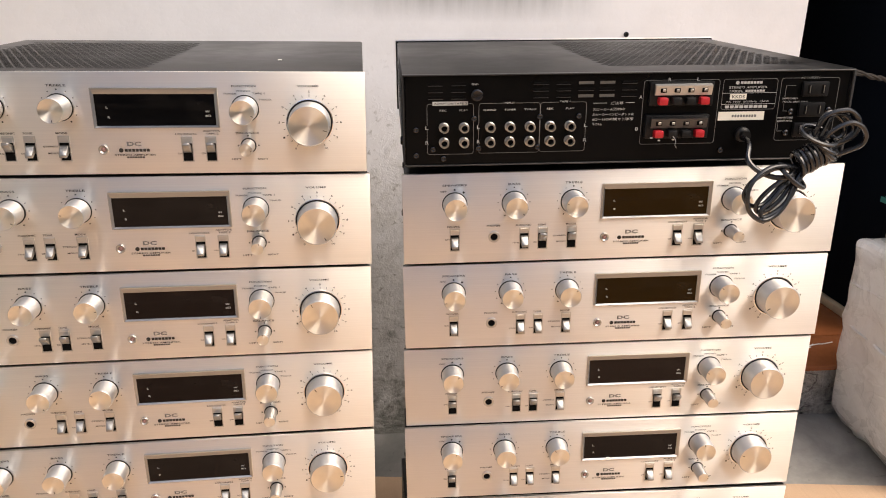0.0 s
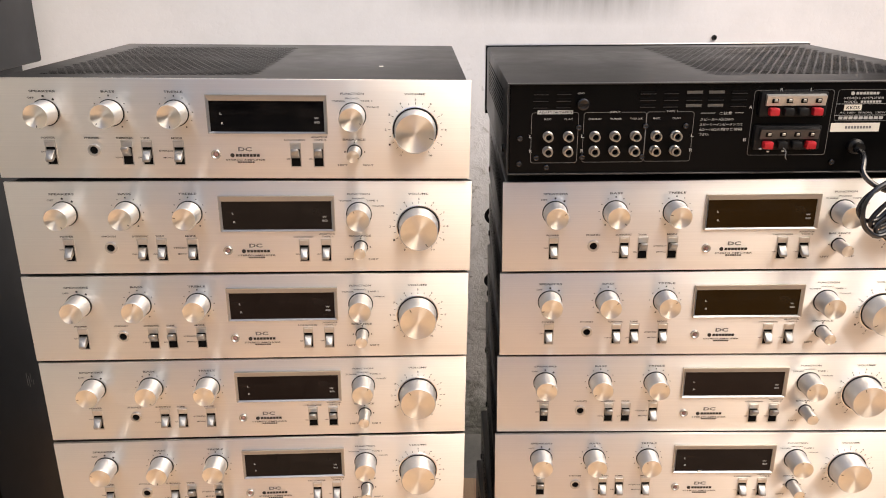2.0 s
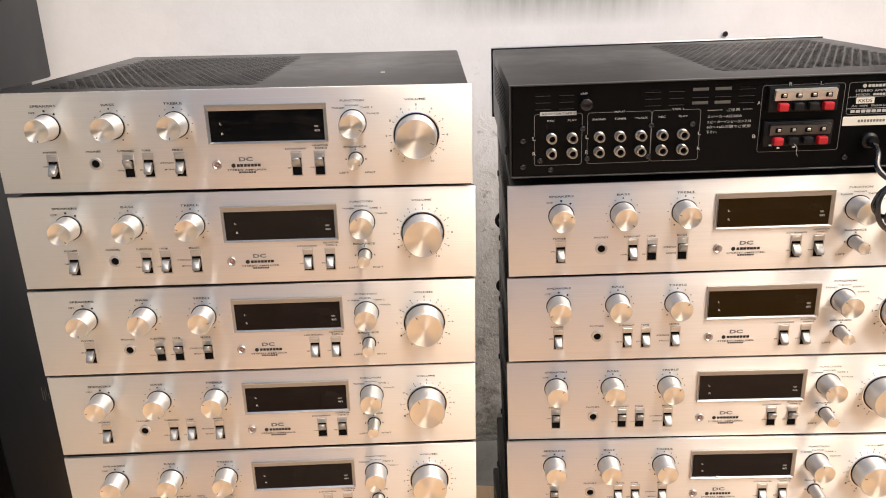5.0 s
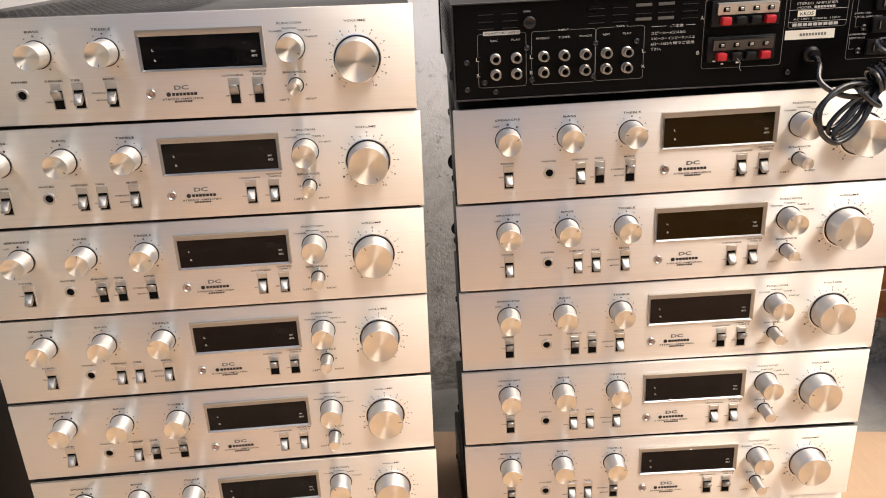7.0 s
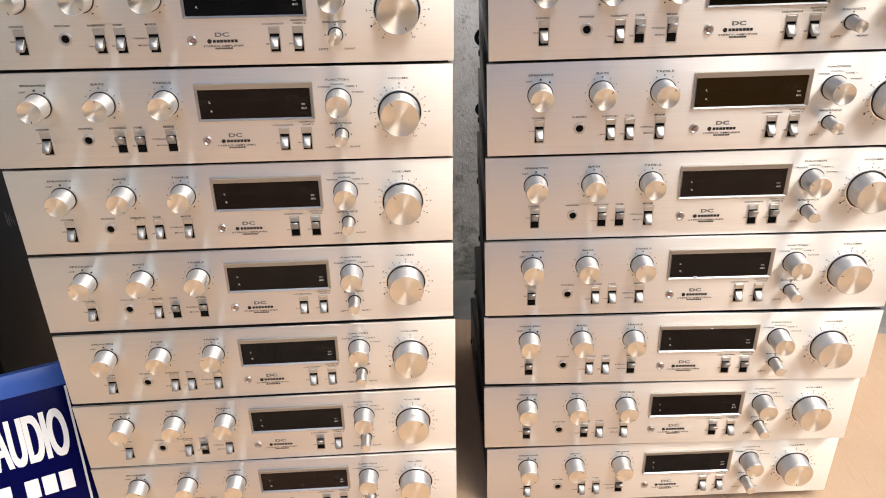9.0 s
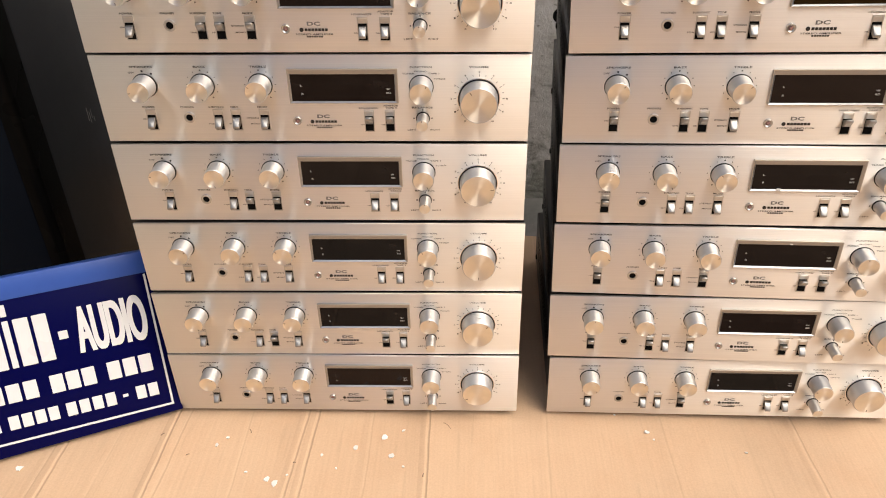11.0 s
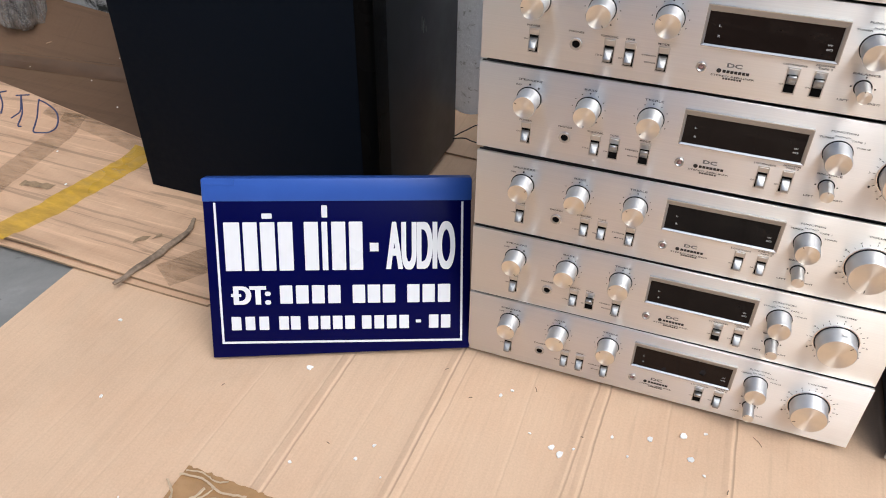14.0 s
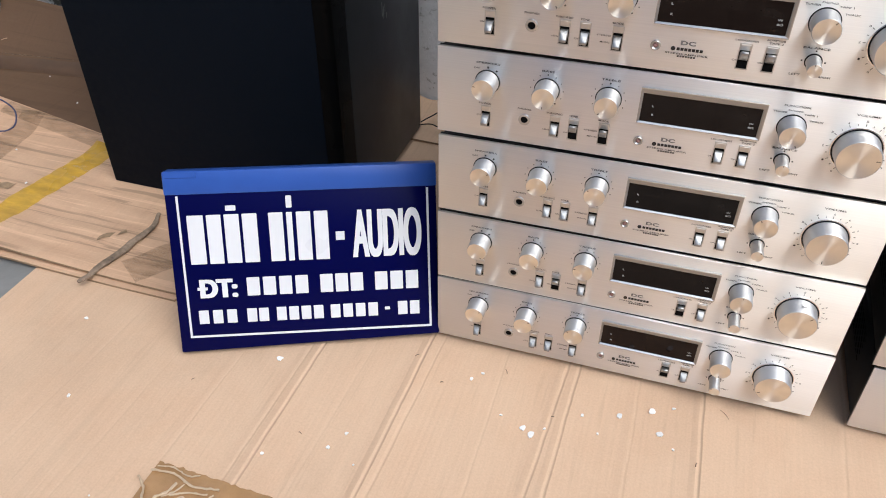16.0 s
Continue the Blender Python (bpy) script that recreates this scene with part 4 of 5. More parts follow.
    write(amp, "VOLUME", 0.3705, 0.0764, 0.0185, 0.0018, INK)
    knob(amp, 0.3708, 0.0448, 0.0182, 0.0190, 0.0206, "volume_knob")
    ticks(amp, 0.3712, 0.0448, 0.0234, -150, 150, 21, 0.0004, 0.0015)
    for i in range(11):
        a = radians(-150 + 30 * i)
        write(amp, str(i), 0.3712 + 0.0268 * math.sin(a), 0.0448 + 0.0268 * math.cos(a), 0.0016 if i < 10 else 0.0030, 0.0017, INK, name="scale_number")
    # switches and jack
    for body, x, w in (("POWER", 0.0487, 0.0120), ("SUBSONIC", 0.1153, 0.0150), ("TONE", 0.1329, 0.0080), ("MODE", 0.1609, 0.0095)):
        write(amp, body, x - 0.001, 0.0366, w, 0.0017, INK)
        switch(amp, x, 0.0232)
    for body, x, z, w in (("ON", 0.0415, 0.0240, 0.0040), ("15Hz", 0.1075, 0.0190, 0.0060), ("ON", 0.1262, 0.0190, 0.0040), ("STEREO", 0.1492, 0.0250, 0.0120), ("MONO", 0.1510, 0.0190, 0.0090), ("ON", 0.2575, 0.0180, 0.0040), ("ON", 0.2776, 0.0180, 0.0040)):
        write(amp, body, x, z, w, 0.0014, INK)
    write(amp, "LOUDNESS", 0.2636, 0.0352, 0.0180, 0.0015, INK)
    write(amp, "ADAPTOR", 0.2855, 0.0378, 0.0145, 0.0015, INK)
    write(amp, "TAPE 2", 0.2860, 0.0354, 0.0110, 0.0015, INK)
    switch(amp, 0.2639, 0.0217)
    switch(amp, 0.2843, 0.0217)
    write(amp, "PHONES", 0.0858, 0.0366, 0.0130, 0.0017, INK)
    j = part("headphone_jack", lathe([(0.0056, 0.0), (0.0056, -0.0010), (0.0052, -0.0013), (0.0036, -0.0013), (0.0034, -0.0002)], 24, start=False, end=False), SLIDE, amp, at=(0.0863, 0, 0.0256))
    part("jack_hole", lathe([(0.0035, -0.0003), (0.0006, -0.0003)], 20, start=False), SLOT, j)
    l = part("lamp_ring", lathe([(0.0043, 0.0), (0.0043, -0.0012), (0.0039, -0.0017), (0.0033, -0.0017), (0.0019, -0.0006)], 24, start=False, end=False), NICKEL, amp, at=(0.1930, 0, 0.0220))
    part("lamp_lens", lathe([(0.0020, -0.0006), (0.0017, -0.0013), (0.0006, -0.0017)], 16, start=False), LAMP_LENS, l, "unlit dull red lamp lens")
    # maker's plate: plain shapes and the words that stand under it
    write(amp, "DC", 0.2190, 0.0268, 0.0122, 0.0038, GREY_INK, bold=0.035)
    bm = lathe([(0.0019, -0.0001), (0.0019, -0.0004), (0.0012, -0.0004)], 20)
    part("emblem", bm, INK, amp, at=(0.2075, 0, 0.0212))
    bars(amp, [(0.2105 + i * 0.0031, 0.0200, 0.2130 + i * 0.0031, 0.0224) for i in range(7)], INK)
    write(amp, "STEREO AMPLIFIER", 0.2192, 0.0171, 0.0350, 0.0015, INK)
    bars(amp, [(0.2118 + i * 0.0022, 0.0142, 0.2134 + i * 0.0022, 0.0156) for i in range(7)], INK)
    return amp


def stack(rows, amber=()):
    """Copies of the amplifier, set down by (x, y, z, lean, yaw), each with its own knob and lever settings."""
    rnd = random.Random(7 + len(rows))
    out = []
    for x, y, z, lean, yaw in rows:
        a = copy_thing(MASTER, pose(x, y, z, 0, -lean, yaw))
        for c in a.children:
            kind = c.name.split(".")[0]
            if kind == "display_window" and len(out) in amber:
                c.data = AMBER_WINDOW
            if kind in ("knob", "volume_knob"):
                c.rotation_euler = (0, radians(rnd.uniform(-150, 150) if rnd.random() < 0.75 else rnd.choice((180, 150, 45))), 0)
            if kind == "switch":
                up = rnd.random() < 0.3
                for s in c.children:
                    if s.name.startswith("lever"):
                        s.data = LEVERS[up]
        out.append(a)
    return out


MASTER = amplifier()
AMBER_WINDOW = next(c for c in MASTER.children if c.name.startswith("display_window")).data.copy()
AMBER_WINDOW.materials[0] = AMBER_GLASS
BASE = 0.0055
LEFT = [(-0.0023, 0.0046, -1.0), (0.0005, 0.001, 0.0), (-0.0005, 0.001, 0.2), (-0.0005, 0.0025, 0.4), (-0.0003, 0.001, 0.6), (0.0018, -0.0025, 0.8), (0.0022, -0.0048, 0.6), (0.0027, -0.0065, 0.35)]
RIGHT = [(0.4516, 0.0018, 0.5524, 1.50, -3.6), (0.4526, 0.0038, 0.4610, 1.62, -3.9), (0.4533, 0.0062, 0.3695, 1.62, -3.9), (0.4537, 0.0028, 0.2798, 1.60, -3.75),
         (0.4549, 0.0029, 0.1885, 1.60, -4.2), (0.4560, 0.0000, 0.0972, 1.50, -3.0), (0.4604, -0.0007, 0.0060, 0.92, -1.3)]
left_stack = stack([(x, y, BASE + (7 - i) * PITCH + (0.002 if i == 7 else 0.0), 0.25 if i > 5 else 0.0, yaw) for i, (x, y, yaw) in enumerate(LEFT)])
right_stack = stack(RIGHT, (0, 1))


# the top one of the second stack is turned round and shows its rear panel
def rear_amplifier(m):
    amp = copy_thing(MASTER, m)
    tagged(amp, "amplifier turned round, black rear panel with sockets and coiled cord", "amplifier", "stacked amplifiers")
    rear = part("rear_panel", box((0.0, -0.0016, 0.0), (0.40, 0.0, 0.080), 0.0004, 1), REAR, amp, "black rear panel with sockets", at=pose(0.4155, DEEP + 0.0006, 0.0052, 0, 0, 180) @ Matrix.Diagonal((1.015, 1, 1, 1)))
    bm = bmesh.new()
    for a, b in (((-0.0022, -0.0046, 0.0800), (0.4020, 0.001, 0.0812)), ((-0.0022, -0.0046, 0.0), (-0.0010, 0.001, 0.0800)), ((0.4008, -0.0046, 0.0), (0.4020, 0.001, 0.0800)), ((-0.0010, -0.0040, -0.0008), (0.4008, 0.001, 0.0004))):
        box(a, b, 0.0003, 1, bm)
    part("rear_lip", bm, CASE, rear)
    y = -0.0019
    mm = lambda *v: [q / 1000 for q in v]
    for x, z in ((9.2, 32.5), (9, 9.3), (33.4, 6), (24.1, 14.6), (64.9, 15), (117.8, 15.1), (60.6, 42), (119, 42.9), (154.2, 42.8), (286.9, 8.9)):
        s = part("screw", lathe([(0.0027, 0.0), (0.0025, -0.0014), (0.0016, -0.0018), (0.0004, -0.0012)], 16), DARK_STEEL, rear, at=(x / 1000, y, z / 1000))
    part("ground_post", lathe([(0.0040, 0.0), (0.0040, -0.004), (0.0052, -0.0042), (0.0052, -0.0105), (0.0040, -0.011), (0.0022, -0.0105), (0.0004, -0.0105)], 16), DARK_STEEL, rear, at=(0.0620, y, 0.0640))
    write(rear, "GND", 0.0612, 0.0722, 0.0060, 0.0015, WHITE_INK, y - 0.0003)
    for x0, x1, mt in ((20.2, 32.9, 0), (40.4, 52.9, 0), (112.9, 126.2, 0), (133.3, 145.7, 0), (152.9, 166.2, 1), (171.8, 185.1, 1), (191.7, 205, 0)):
        for z in (60.8, 66.6, 72.4):
            slot = part("vent_slot", quads([mm(x0, z - 1.1, x1, z + 1.1)], y - 0.0002, 0.0005), SLIDE_PALE if mt and z != 66.6 else SLOT, rear)
            # lighter strip that stands for the lit lower edge of the slot
            part("slot_lip", box(mm(x0, y * 1000 - 0.7, z - 1.5), mm(x1, y * 1000 + 0.3, z - 1.1)), SLIDE_DARK, slot)
    # phono sockets
    for x in (33.9, 51.7, 74.9, 92.5, 110.4, 128.5, 146.2):
        for z in (34.3, 20.9):
            p = part("phono_socket", lathe([(0.0046, 0.0), (0.0046, -0.0022), (0.0040, -0.0026), (0.0040, -0.0085), (0.0028, -0.0085), (0.0027, -0.002)], 20, start=False, end=False), NICKEL, rear, "nickel phono socket", at=(x / 1000, y, z / 1000))
            part("socket_core", lathe([(0.0028, -0.0045), (0.0004, -0.0045)], 14, start=False), SLOT, p)

    def frame_line(x0, z0, x1, z1):
        """A printed outline with rounded corners."""
        bm = bmesh.new()
        loops = []
        for inset in (0.0, 0.4):
            r = 2.6 - inset
            ring = []
            for cx, cz, a0 in ((x1 - 2.6, z1 - 2.6, 0), (x0 + 2.6, z1 - 2.6, 90), (x0 + 2.6, z0 + 2.6, 180), (x1 - 2.6, z0 + 2.6, 270)):
                for k in range(6):
                    a = radians(a0 + 18 * k)
                    ring.append(bm.verts.new(((cx + r * math.cos(a)) / 1000, y - 0.0004, (cz + r * math.sin(a)) / 1000)))
            loops.append(ring)
        for k in range(24):
            bm.faces.new((loops[0][k], loops[0][(k + 1) % 24], loops[1][(k + 1) % 24], loops[1][k]))
        part("outline", bm, GREY_INK, rear)

    for b in ((18.9, 9.8, 60.3, 55.6), (64.6, 10.2, 119.4, 55.5), (119.4, 10.6, 160.9, 55.6), (211, 15.5, 280, 73.7), (283, 46, 333, 73.7), (336, 16.8, 390, 74)):
        frame_line(*b)
    bars(rear, [mm(283, 60.9, 333, 61.2), mm(283, 50.9, 333, 51.2)], WHITE_INK, y - 0.0004, "outline")
    bars(rear, [mm(24, 54, 55, 57.4)], WHITE_INK, y - 0.0005, "label_ground")
    write(rear, "ADAPTOR/TAPE 2", 0.0397, 0.0557, 0.0290, 0.0018, INK, y - 0.0007)
    def ink(s, x, z, w, h=1.6):
        if s in ("INPUT", "TAPE 1", "AC OUTLETS", "L", "R"):
            part("label_ground", quads([mm(x - w / 2 - 0.8, z - h / 2 - 0.5, x + w / 2 + 0.8, z + h / 2 + 0.5)], y - 0.0005, 0.0002), REAR, rear)
        write(rear, s, x / 1000, z / 1000, w / 1000, h / 1000, WHITE_INK, y - 0.0007, bold=0.0)

    for s, x, z, w in (("INPUT", 92, 55.5, 9), ("TAPE 1", 141, 56, 9.5), ("REC", 33.2, 49.6, 6), ("PLAY", 51.5, 49.6, 7.5), ("PHONO", 74.5, 49.5, 11), ("TUNER", 92.5, 49.5, 10), ("TV/AUX", 110.5, 49.6, 11), ("REC", 128.2, 49.8, 6), ("PLAY", 146, 49.8, 7.5)):
        ink(s, x, z, w)
    for s, x, z in (("L", 18.9, 34.3), ("R", 18.9, 20.9), ("L", 64.6, 34.3), ("R", 64.6, 20.9), ("L", 160.9, 34.3), ("R", 160.9, 20.9), ("A", 209, 59), ("B", 207.5, 30), ("R", 234, 74), ("L", 260, 74)):
        ink(s, x, z, 2.6, 3.0)
    for s, x, z, w in (("\u3054\u6ce8\u610f", 188, 53.9, 11), ("\u30b9\u30d4\u30fc\u30ab\u30fcA\u53c8\u306fB\u306e", 181, 48.4, 29), ("\u30b9\u30d4\u30fc\u30ab\u30fc\u30a4\u30f3\u30d4\u30fc\u30c0\u30f3\u30b9\u306f", 185, 43.8, 37.5), ("6\u03a9\u301c16\u03a9\u306e\u9593\u3067\u3054\u4f7f\u7528", 185, 39.4, 37), ("\u4e0b\u3055\u3044\u3002", 171, 35.0, 9)):
        ink(s, x, z, w, 2.5)
    bars(rear, [mm(166.5, 53.8, 179, 54.1), mm(196, 53.8, 204, 54.1)], WHITE_INK, y - 0.0004)
    # loudspeaker terminals
    for z0, z1, xs in ((51.0, 72.5, 215.5), (21.5, 43.0, 214)):
        t = part("speaker_terminal", box(mm(xs, y * 1000 - 5, z0), mm(xs + 58, 0, z1), 0.0012), PLASTIC, rear, "black spring terminal block")
        bm = bmesh.new()
        cut = [(-5.0, z1 - 1.6), (-8.8, z1 - 3.0), (-7.2, z1 - 11.5), (-5.0, z1 - 11.5)]
        ends = [[bm.verts.new(mm(q, y * 1000 + a, b)) for a, b in cut] for q in (xs + 4, xs + 55)]
        for q in ends:
            bm.faces.new(q)
        for i in range(4):
            bm.faces.new((ends[0][i], ends[0][(i + 1) % 4], ends[1][(i + 1) % 4], ends[1][i]))
        part("wire_plate", bm, SLIDE if z0 > 40 else SLIDE_DARK, t, "satin metal wire plate" if z0 > 40 else "dark metal wire plate")
        for i in range(4):
            cx = xs + 11 + 12.4 * i
            part("wire_hole", box(mm(cx - 2.6, y * 1000 - 9.0, z1 - 9.0), mm(cx + 2.6, y * 1000 - 6.0, z1 - 5.2), 0.0003, 1), SLOT, t)
            part("wire_clip", box(mm(cx - 1.0, y * 1000 - 9.3, z1 - 8.2), mm(cx + 1.9, y * 1000 - 6.0, z1 - 5.8), 0.0003, 1), NICKEL, t)
            part("press_tab", box(mm(cx - 4.2, y * 1000 - 12, z0 + 1.6), mm(cx + 4.2, y * 1000 - 4.5, z0 + 8.4), 0.0014), RED if i in (0, 3) else PLASTIC, t, "red press tab" if i in (0, 3) else "")
    strand = [(237, -13, 25), (239, -15, 22), (238, -17, 18), (240, -16, 15)]
    part("wire_strand", tube(spline([mm(a, y * 1000 + b, c) for a, b, c in strand], 6), 0.0002, 6), SLIDE, rear, "loose bare wire strand")
    for a, c in ((219, 22), (226, 19.5), (236, 22.5), (239, 20)):
        part("dirt_fleck", box(mm(a, y * 1000 - 6.5, c), mm(a + 2.2, y * 1000 - 4.8, c + 1.2), 0.0003, 1), FLAKE, rear)
    # rating plate
    bm = lathe([(0.0016, -0.0001), (0.0016, -0.0004), (0.001, -0.0004)], 16)
    part("emblem", bm, WHITE_INK, rear, at=(0.2960, y, 0.0703))
    bars(rear, [mm(299 + i * 2.9, 69.2, 301.2 + i * 2.9, 71.4) for i in range(7)], WHITE_INK, y - 0.0004)
    ink("STEREO AMPLIFIER", 306, 66.2, 35, 2.0)
    ink("MODEL", 295.5, 62.9, 12, 1.8)
    bars(rear, [mm(304 + i * 2.6, 62, 306 + i * 2.6, 63.8) for i in range(7)], WHITE_INK, y - 0.0004)
    part("sticker", box(mm(290.5, y * 1000 - 0.5, 55.3), mm(305.5, y * 1000, 60.4)), PAPER, rear, "small white paper sticker")
    write(rear, "KKDS", 0.2980, 0.0578, 0.0115, 0.0030, INK, y - 0.0007)
    ink("AC 100V  50/60Hz  130W", 307, 53.4, 40, 1.6)
    bars(rear, [mm(287 + i * 4.4, 47.4, 290.4 + i * 4.4, 49.9) for i in range(9)], WHITE_INK, y - 0.0004)
    part("sticker", box(mm(281.5, y * 1000 - 0.5, 36.4), mm(324, y * 1000, 44.2)), PAPER, rear, "worn cream serial sticker")
    bars(rear, [mm(294 + i * 2.6, 39.2, 295.8 + i * 2.6, 41.4) for i in range(9)], GREY_INK, y - 0.0007)
    # mains outlets
    ink("AC OUTLETS", 362, 74, 17)
    for s, x, z, w in (("SWITCHED", 346, 55.5, 14), ("TOTAL 200W MAX", 351, 52.5, 24), ("UNSWITCHED", 344, 38, 15), ("200W MAX", 344, 35, 14)):
        ink(s, x, z, w, 1.5)
    for x, z in ((367.5, 64.0), (366.5, 45.4), (364, 26.8)):
        o = part("mains_outlet", box(mm(x - 12, y * 1000 - 3.5, z - 6.6), mm(x + 12, y * 1000, z + 6.6), 0.001), PLASTIC, rear)
        for dx in (-6.4, 6.4):
            part("outlet_slot", box(mm(x + dx - 1.3, y * 1000 - 3.8, z - 4), mm(x + dx + 1.3, y * 1000, z + 4), 0.0003, 1), SLOT, o)
            part("contact", quads([mm(x + dx + 0.5, z - 3.4, x + dx + 1.1, z + 3.4)], y - 0.0040, 0.0003), NICKEL, o)
    for x, z in ((348, 43.5), (383, 44.5), (346, 24.0)):
        part("screw", lathe([(0.0030, 0.0), (0.0028, -0.0014), (0.0016, -0.0020), (0.0004, -0.0012)], 16), DARK_STEEL, rear, at=(x / 1000, y, z / 1000))
    bars(rear, [mm(341, 66.8, 350, 67.1), mm(341, 56.8, 341.3, 66.8), mm(341, 44, 341.3, 51.5), mm(341, 44, 345, 44.3), mm(338, 25.5, 338.3, 33.5), mm(338, 25.5, 343, 25.8)], GREY_INK, y - 0.0004, "outline")
    part("cord_grommet", lathe([(0.0068, 0.0), (0.0068, -0.004), (0.0045, -0.006), (0.0045, -0.011)], 20), RUBBER, rear, at=(0.3051, y, 0.0235))
    return amp


rear_amplifier(pose(0.4535, -0.0032, 0.6458, 0, -1.03, -2.8) @ pose(0, 0, 0, 0, 0, 180) @ Matrix.Translation((-0.4155, -DEEP - 0.001, 0)))
for o in (MASTER, *MASTER.children_recursive):
    bpy.data.objects.remove(o)


for amp, x, y, z, r in ((right_stack[3], 0.217, -0.0021, 0.0428, 0.0022), (right_stack[4], 0.243, -0.0021, 0.0708, 0.0017), (left_stack[6], 0.3730, -0.0120, 0.0631, 0.0026), (right_stack[5], 0.268, -0.0021, 0.0428, 0.0013)):
    bm = box((-r, -0.0008, 0), (r * 0.8, 0.0009, r * 0.45), 0.0003, 1)
    for v in bm.verts:
        v.co += noise.noise_vector(v.co * 900 + Vector((x * 50, 0, 0))) * r * 0.3
    chip = tagged(part("paint_chip", bm, FLAKE), "chip of white paint caught on an amplifier front", "paint chip", "paint chips")
    chip.matrix_basis = amp.matrix_basis @ Matrix.Translation((x, y, z))
bm = box((-0.0022, -0.0016, 0), (0.0020, 0.0018, 0.0008), 0.0003, 1)
tagged(part("paint_chip", bm, FLAKE, at=(0.336, 0.110, BASE + 7 * PITCH + 0.0866)), "chip of white paint lying on a black amplifier case", "paint chip", "paint chips")


# ---- coiled mains cord ----
def cord():
    """A mains cord folded into loops and tied round its middle with its own end."""
    c = thing("power_cord", "black mains cord tied in a bundle, hanging from the amplifier", "cord", pose(0.7990, -0.064, 0.6745))
    # loops in the (x, z) plane in millimetres, each with its own depth
    loops = (((6, -4), (2, 12), (4, 24), (8, 33), (17, 38), (29, 39), (39, 32), (41, 24), (38, 16), (31, 11), (22, 7), (8, -2)),
             ((4, -3), (8, 10), (12, 19), (20, 26), (30, 29), (40, 25), (46, 17), (45, 8), (36, 2), (26, -3), (12, -6)),
             ((6, 0), (10, 14), (13, 24), (15, 31), (20, 35), (28, 34), (35, 28), (39, 21), (35, 14), (27, 6), (10, -3)),
             ((4, 0), (4, 16), (6, 27), (11, 34), (18, 36), (29, 28), (33, 20), (31, 14), (21, 9), (8, 0)),
             ((-2, -12), (-11, -14), (-24, -11), (-39, -12), (-52, -20), (-58, -33), (-54, -49), (-41, -58), (-28, -54), (-18, -43), (-11, -27), (-3, -14)),
             ((-6, -14), (-15, -20), (-26, -26), (-37, -35), (-44, -45), (-42, -52), (-32, -51), (-20, -41), (-12, -29), (-4, -16)),
             ((-4, -12), (-12, -22), (-22, -31), (-32, -42), (-41, -50), (-38, -56), (-24, -49), (-15, -39), (-8, -26), (-1, -13)),
             ((-6, -10), (-20, -14), (-30, -14), (-41, -19), (-51, -27), (-55, -38), (-48, -47), (-36, -47), (-26, -37), (-16, -24), (-5, -13)))
    for i, line in enumerate(loops):
        n = len(line) - 1
        deep = (-6, -12, -2, 2, -14, -6, -10, -3)[i]
        shrink = 0.00093 if i < 4 else 0.001
        pts = [(u * shrink, (deep * math.sin(math.pi * k / n) - 7 + 4 * (k / n - 0.5) * (1 if i % 2 else -1)) / 1000, v * shrink) for k, (u, v) in enumerate(line)]
        part("cord_loop", tube(spline(pts, 8), 0.0021, 10), CORD, c)
    # the end wound seven times round the waist
    ax, ay, out, mid = Vector((0.877, 0, 0.48)), Vector((0.48, 0, -0.877)), Vector((0, -1, 0)), Vector((0.0025, -0.008, -0.0045))
    pts = []
    for k in range(7 * 24 + 1):
        t, g = 2 * math.pi * k / 24, 1 + 0.05 * math.sin(k * 0.17)
        pts.append(mid + ax * (-0.0145 + 0.030 * k / 168) + ay * math.cos(t) * 0.0104 * g + out * 0.0095 * g * math.sin(t))
    part("cord_wrap", tube(pts, 0.0021, 8), CORD, c)
    # slack turns at both ends of the winding
    for mid, wide, thin, r, q in (((5, -9, 14.5), (0.97, 0, -0.2), (0.05, -0.85, -0.5), 16, 12), ((13, -9, 3.5), (0.78, 0, -0.62), (-0.25, -0.85, -0.3), 13.5, 12),
                                  ((10, -9, 8), (0.9, 0, -0.42), (-0.1, -0.88, -0.4), 14.5, 12), ((-13, -9, -21), (0.8, 0, -0.55), (-0.1, -0.85, -0.4), 15, 11)):
        mid, wide, thin = Vector(mid) / 1000, Vector(wide) * r / 1000, Vector(thin) * q / 1000
        pts = [mid + wide * math.cos(2 * math.pi * k / 40) + thin * math.sin(2 * math.pi * k / 40) for k in range(40)]
        part("cord_wrap", tube(pts, 0.0021, 8, closed=True), CORD, c)
    lead = [(-40, 36, 4), (-41, 24, 4), (-44, 14, 0), (-48, 6, -8), (-46, 0, -14), (-39, -6, -19), (-29, -10, -22), (-18, -12, -21), (-8, -8, -14)]
    part("cord_lead", tube(spline([[q / 1000 for q in p] for p in lead]), 0.0024, 10), CORD, c)


cord()


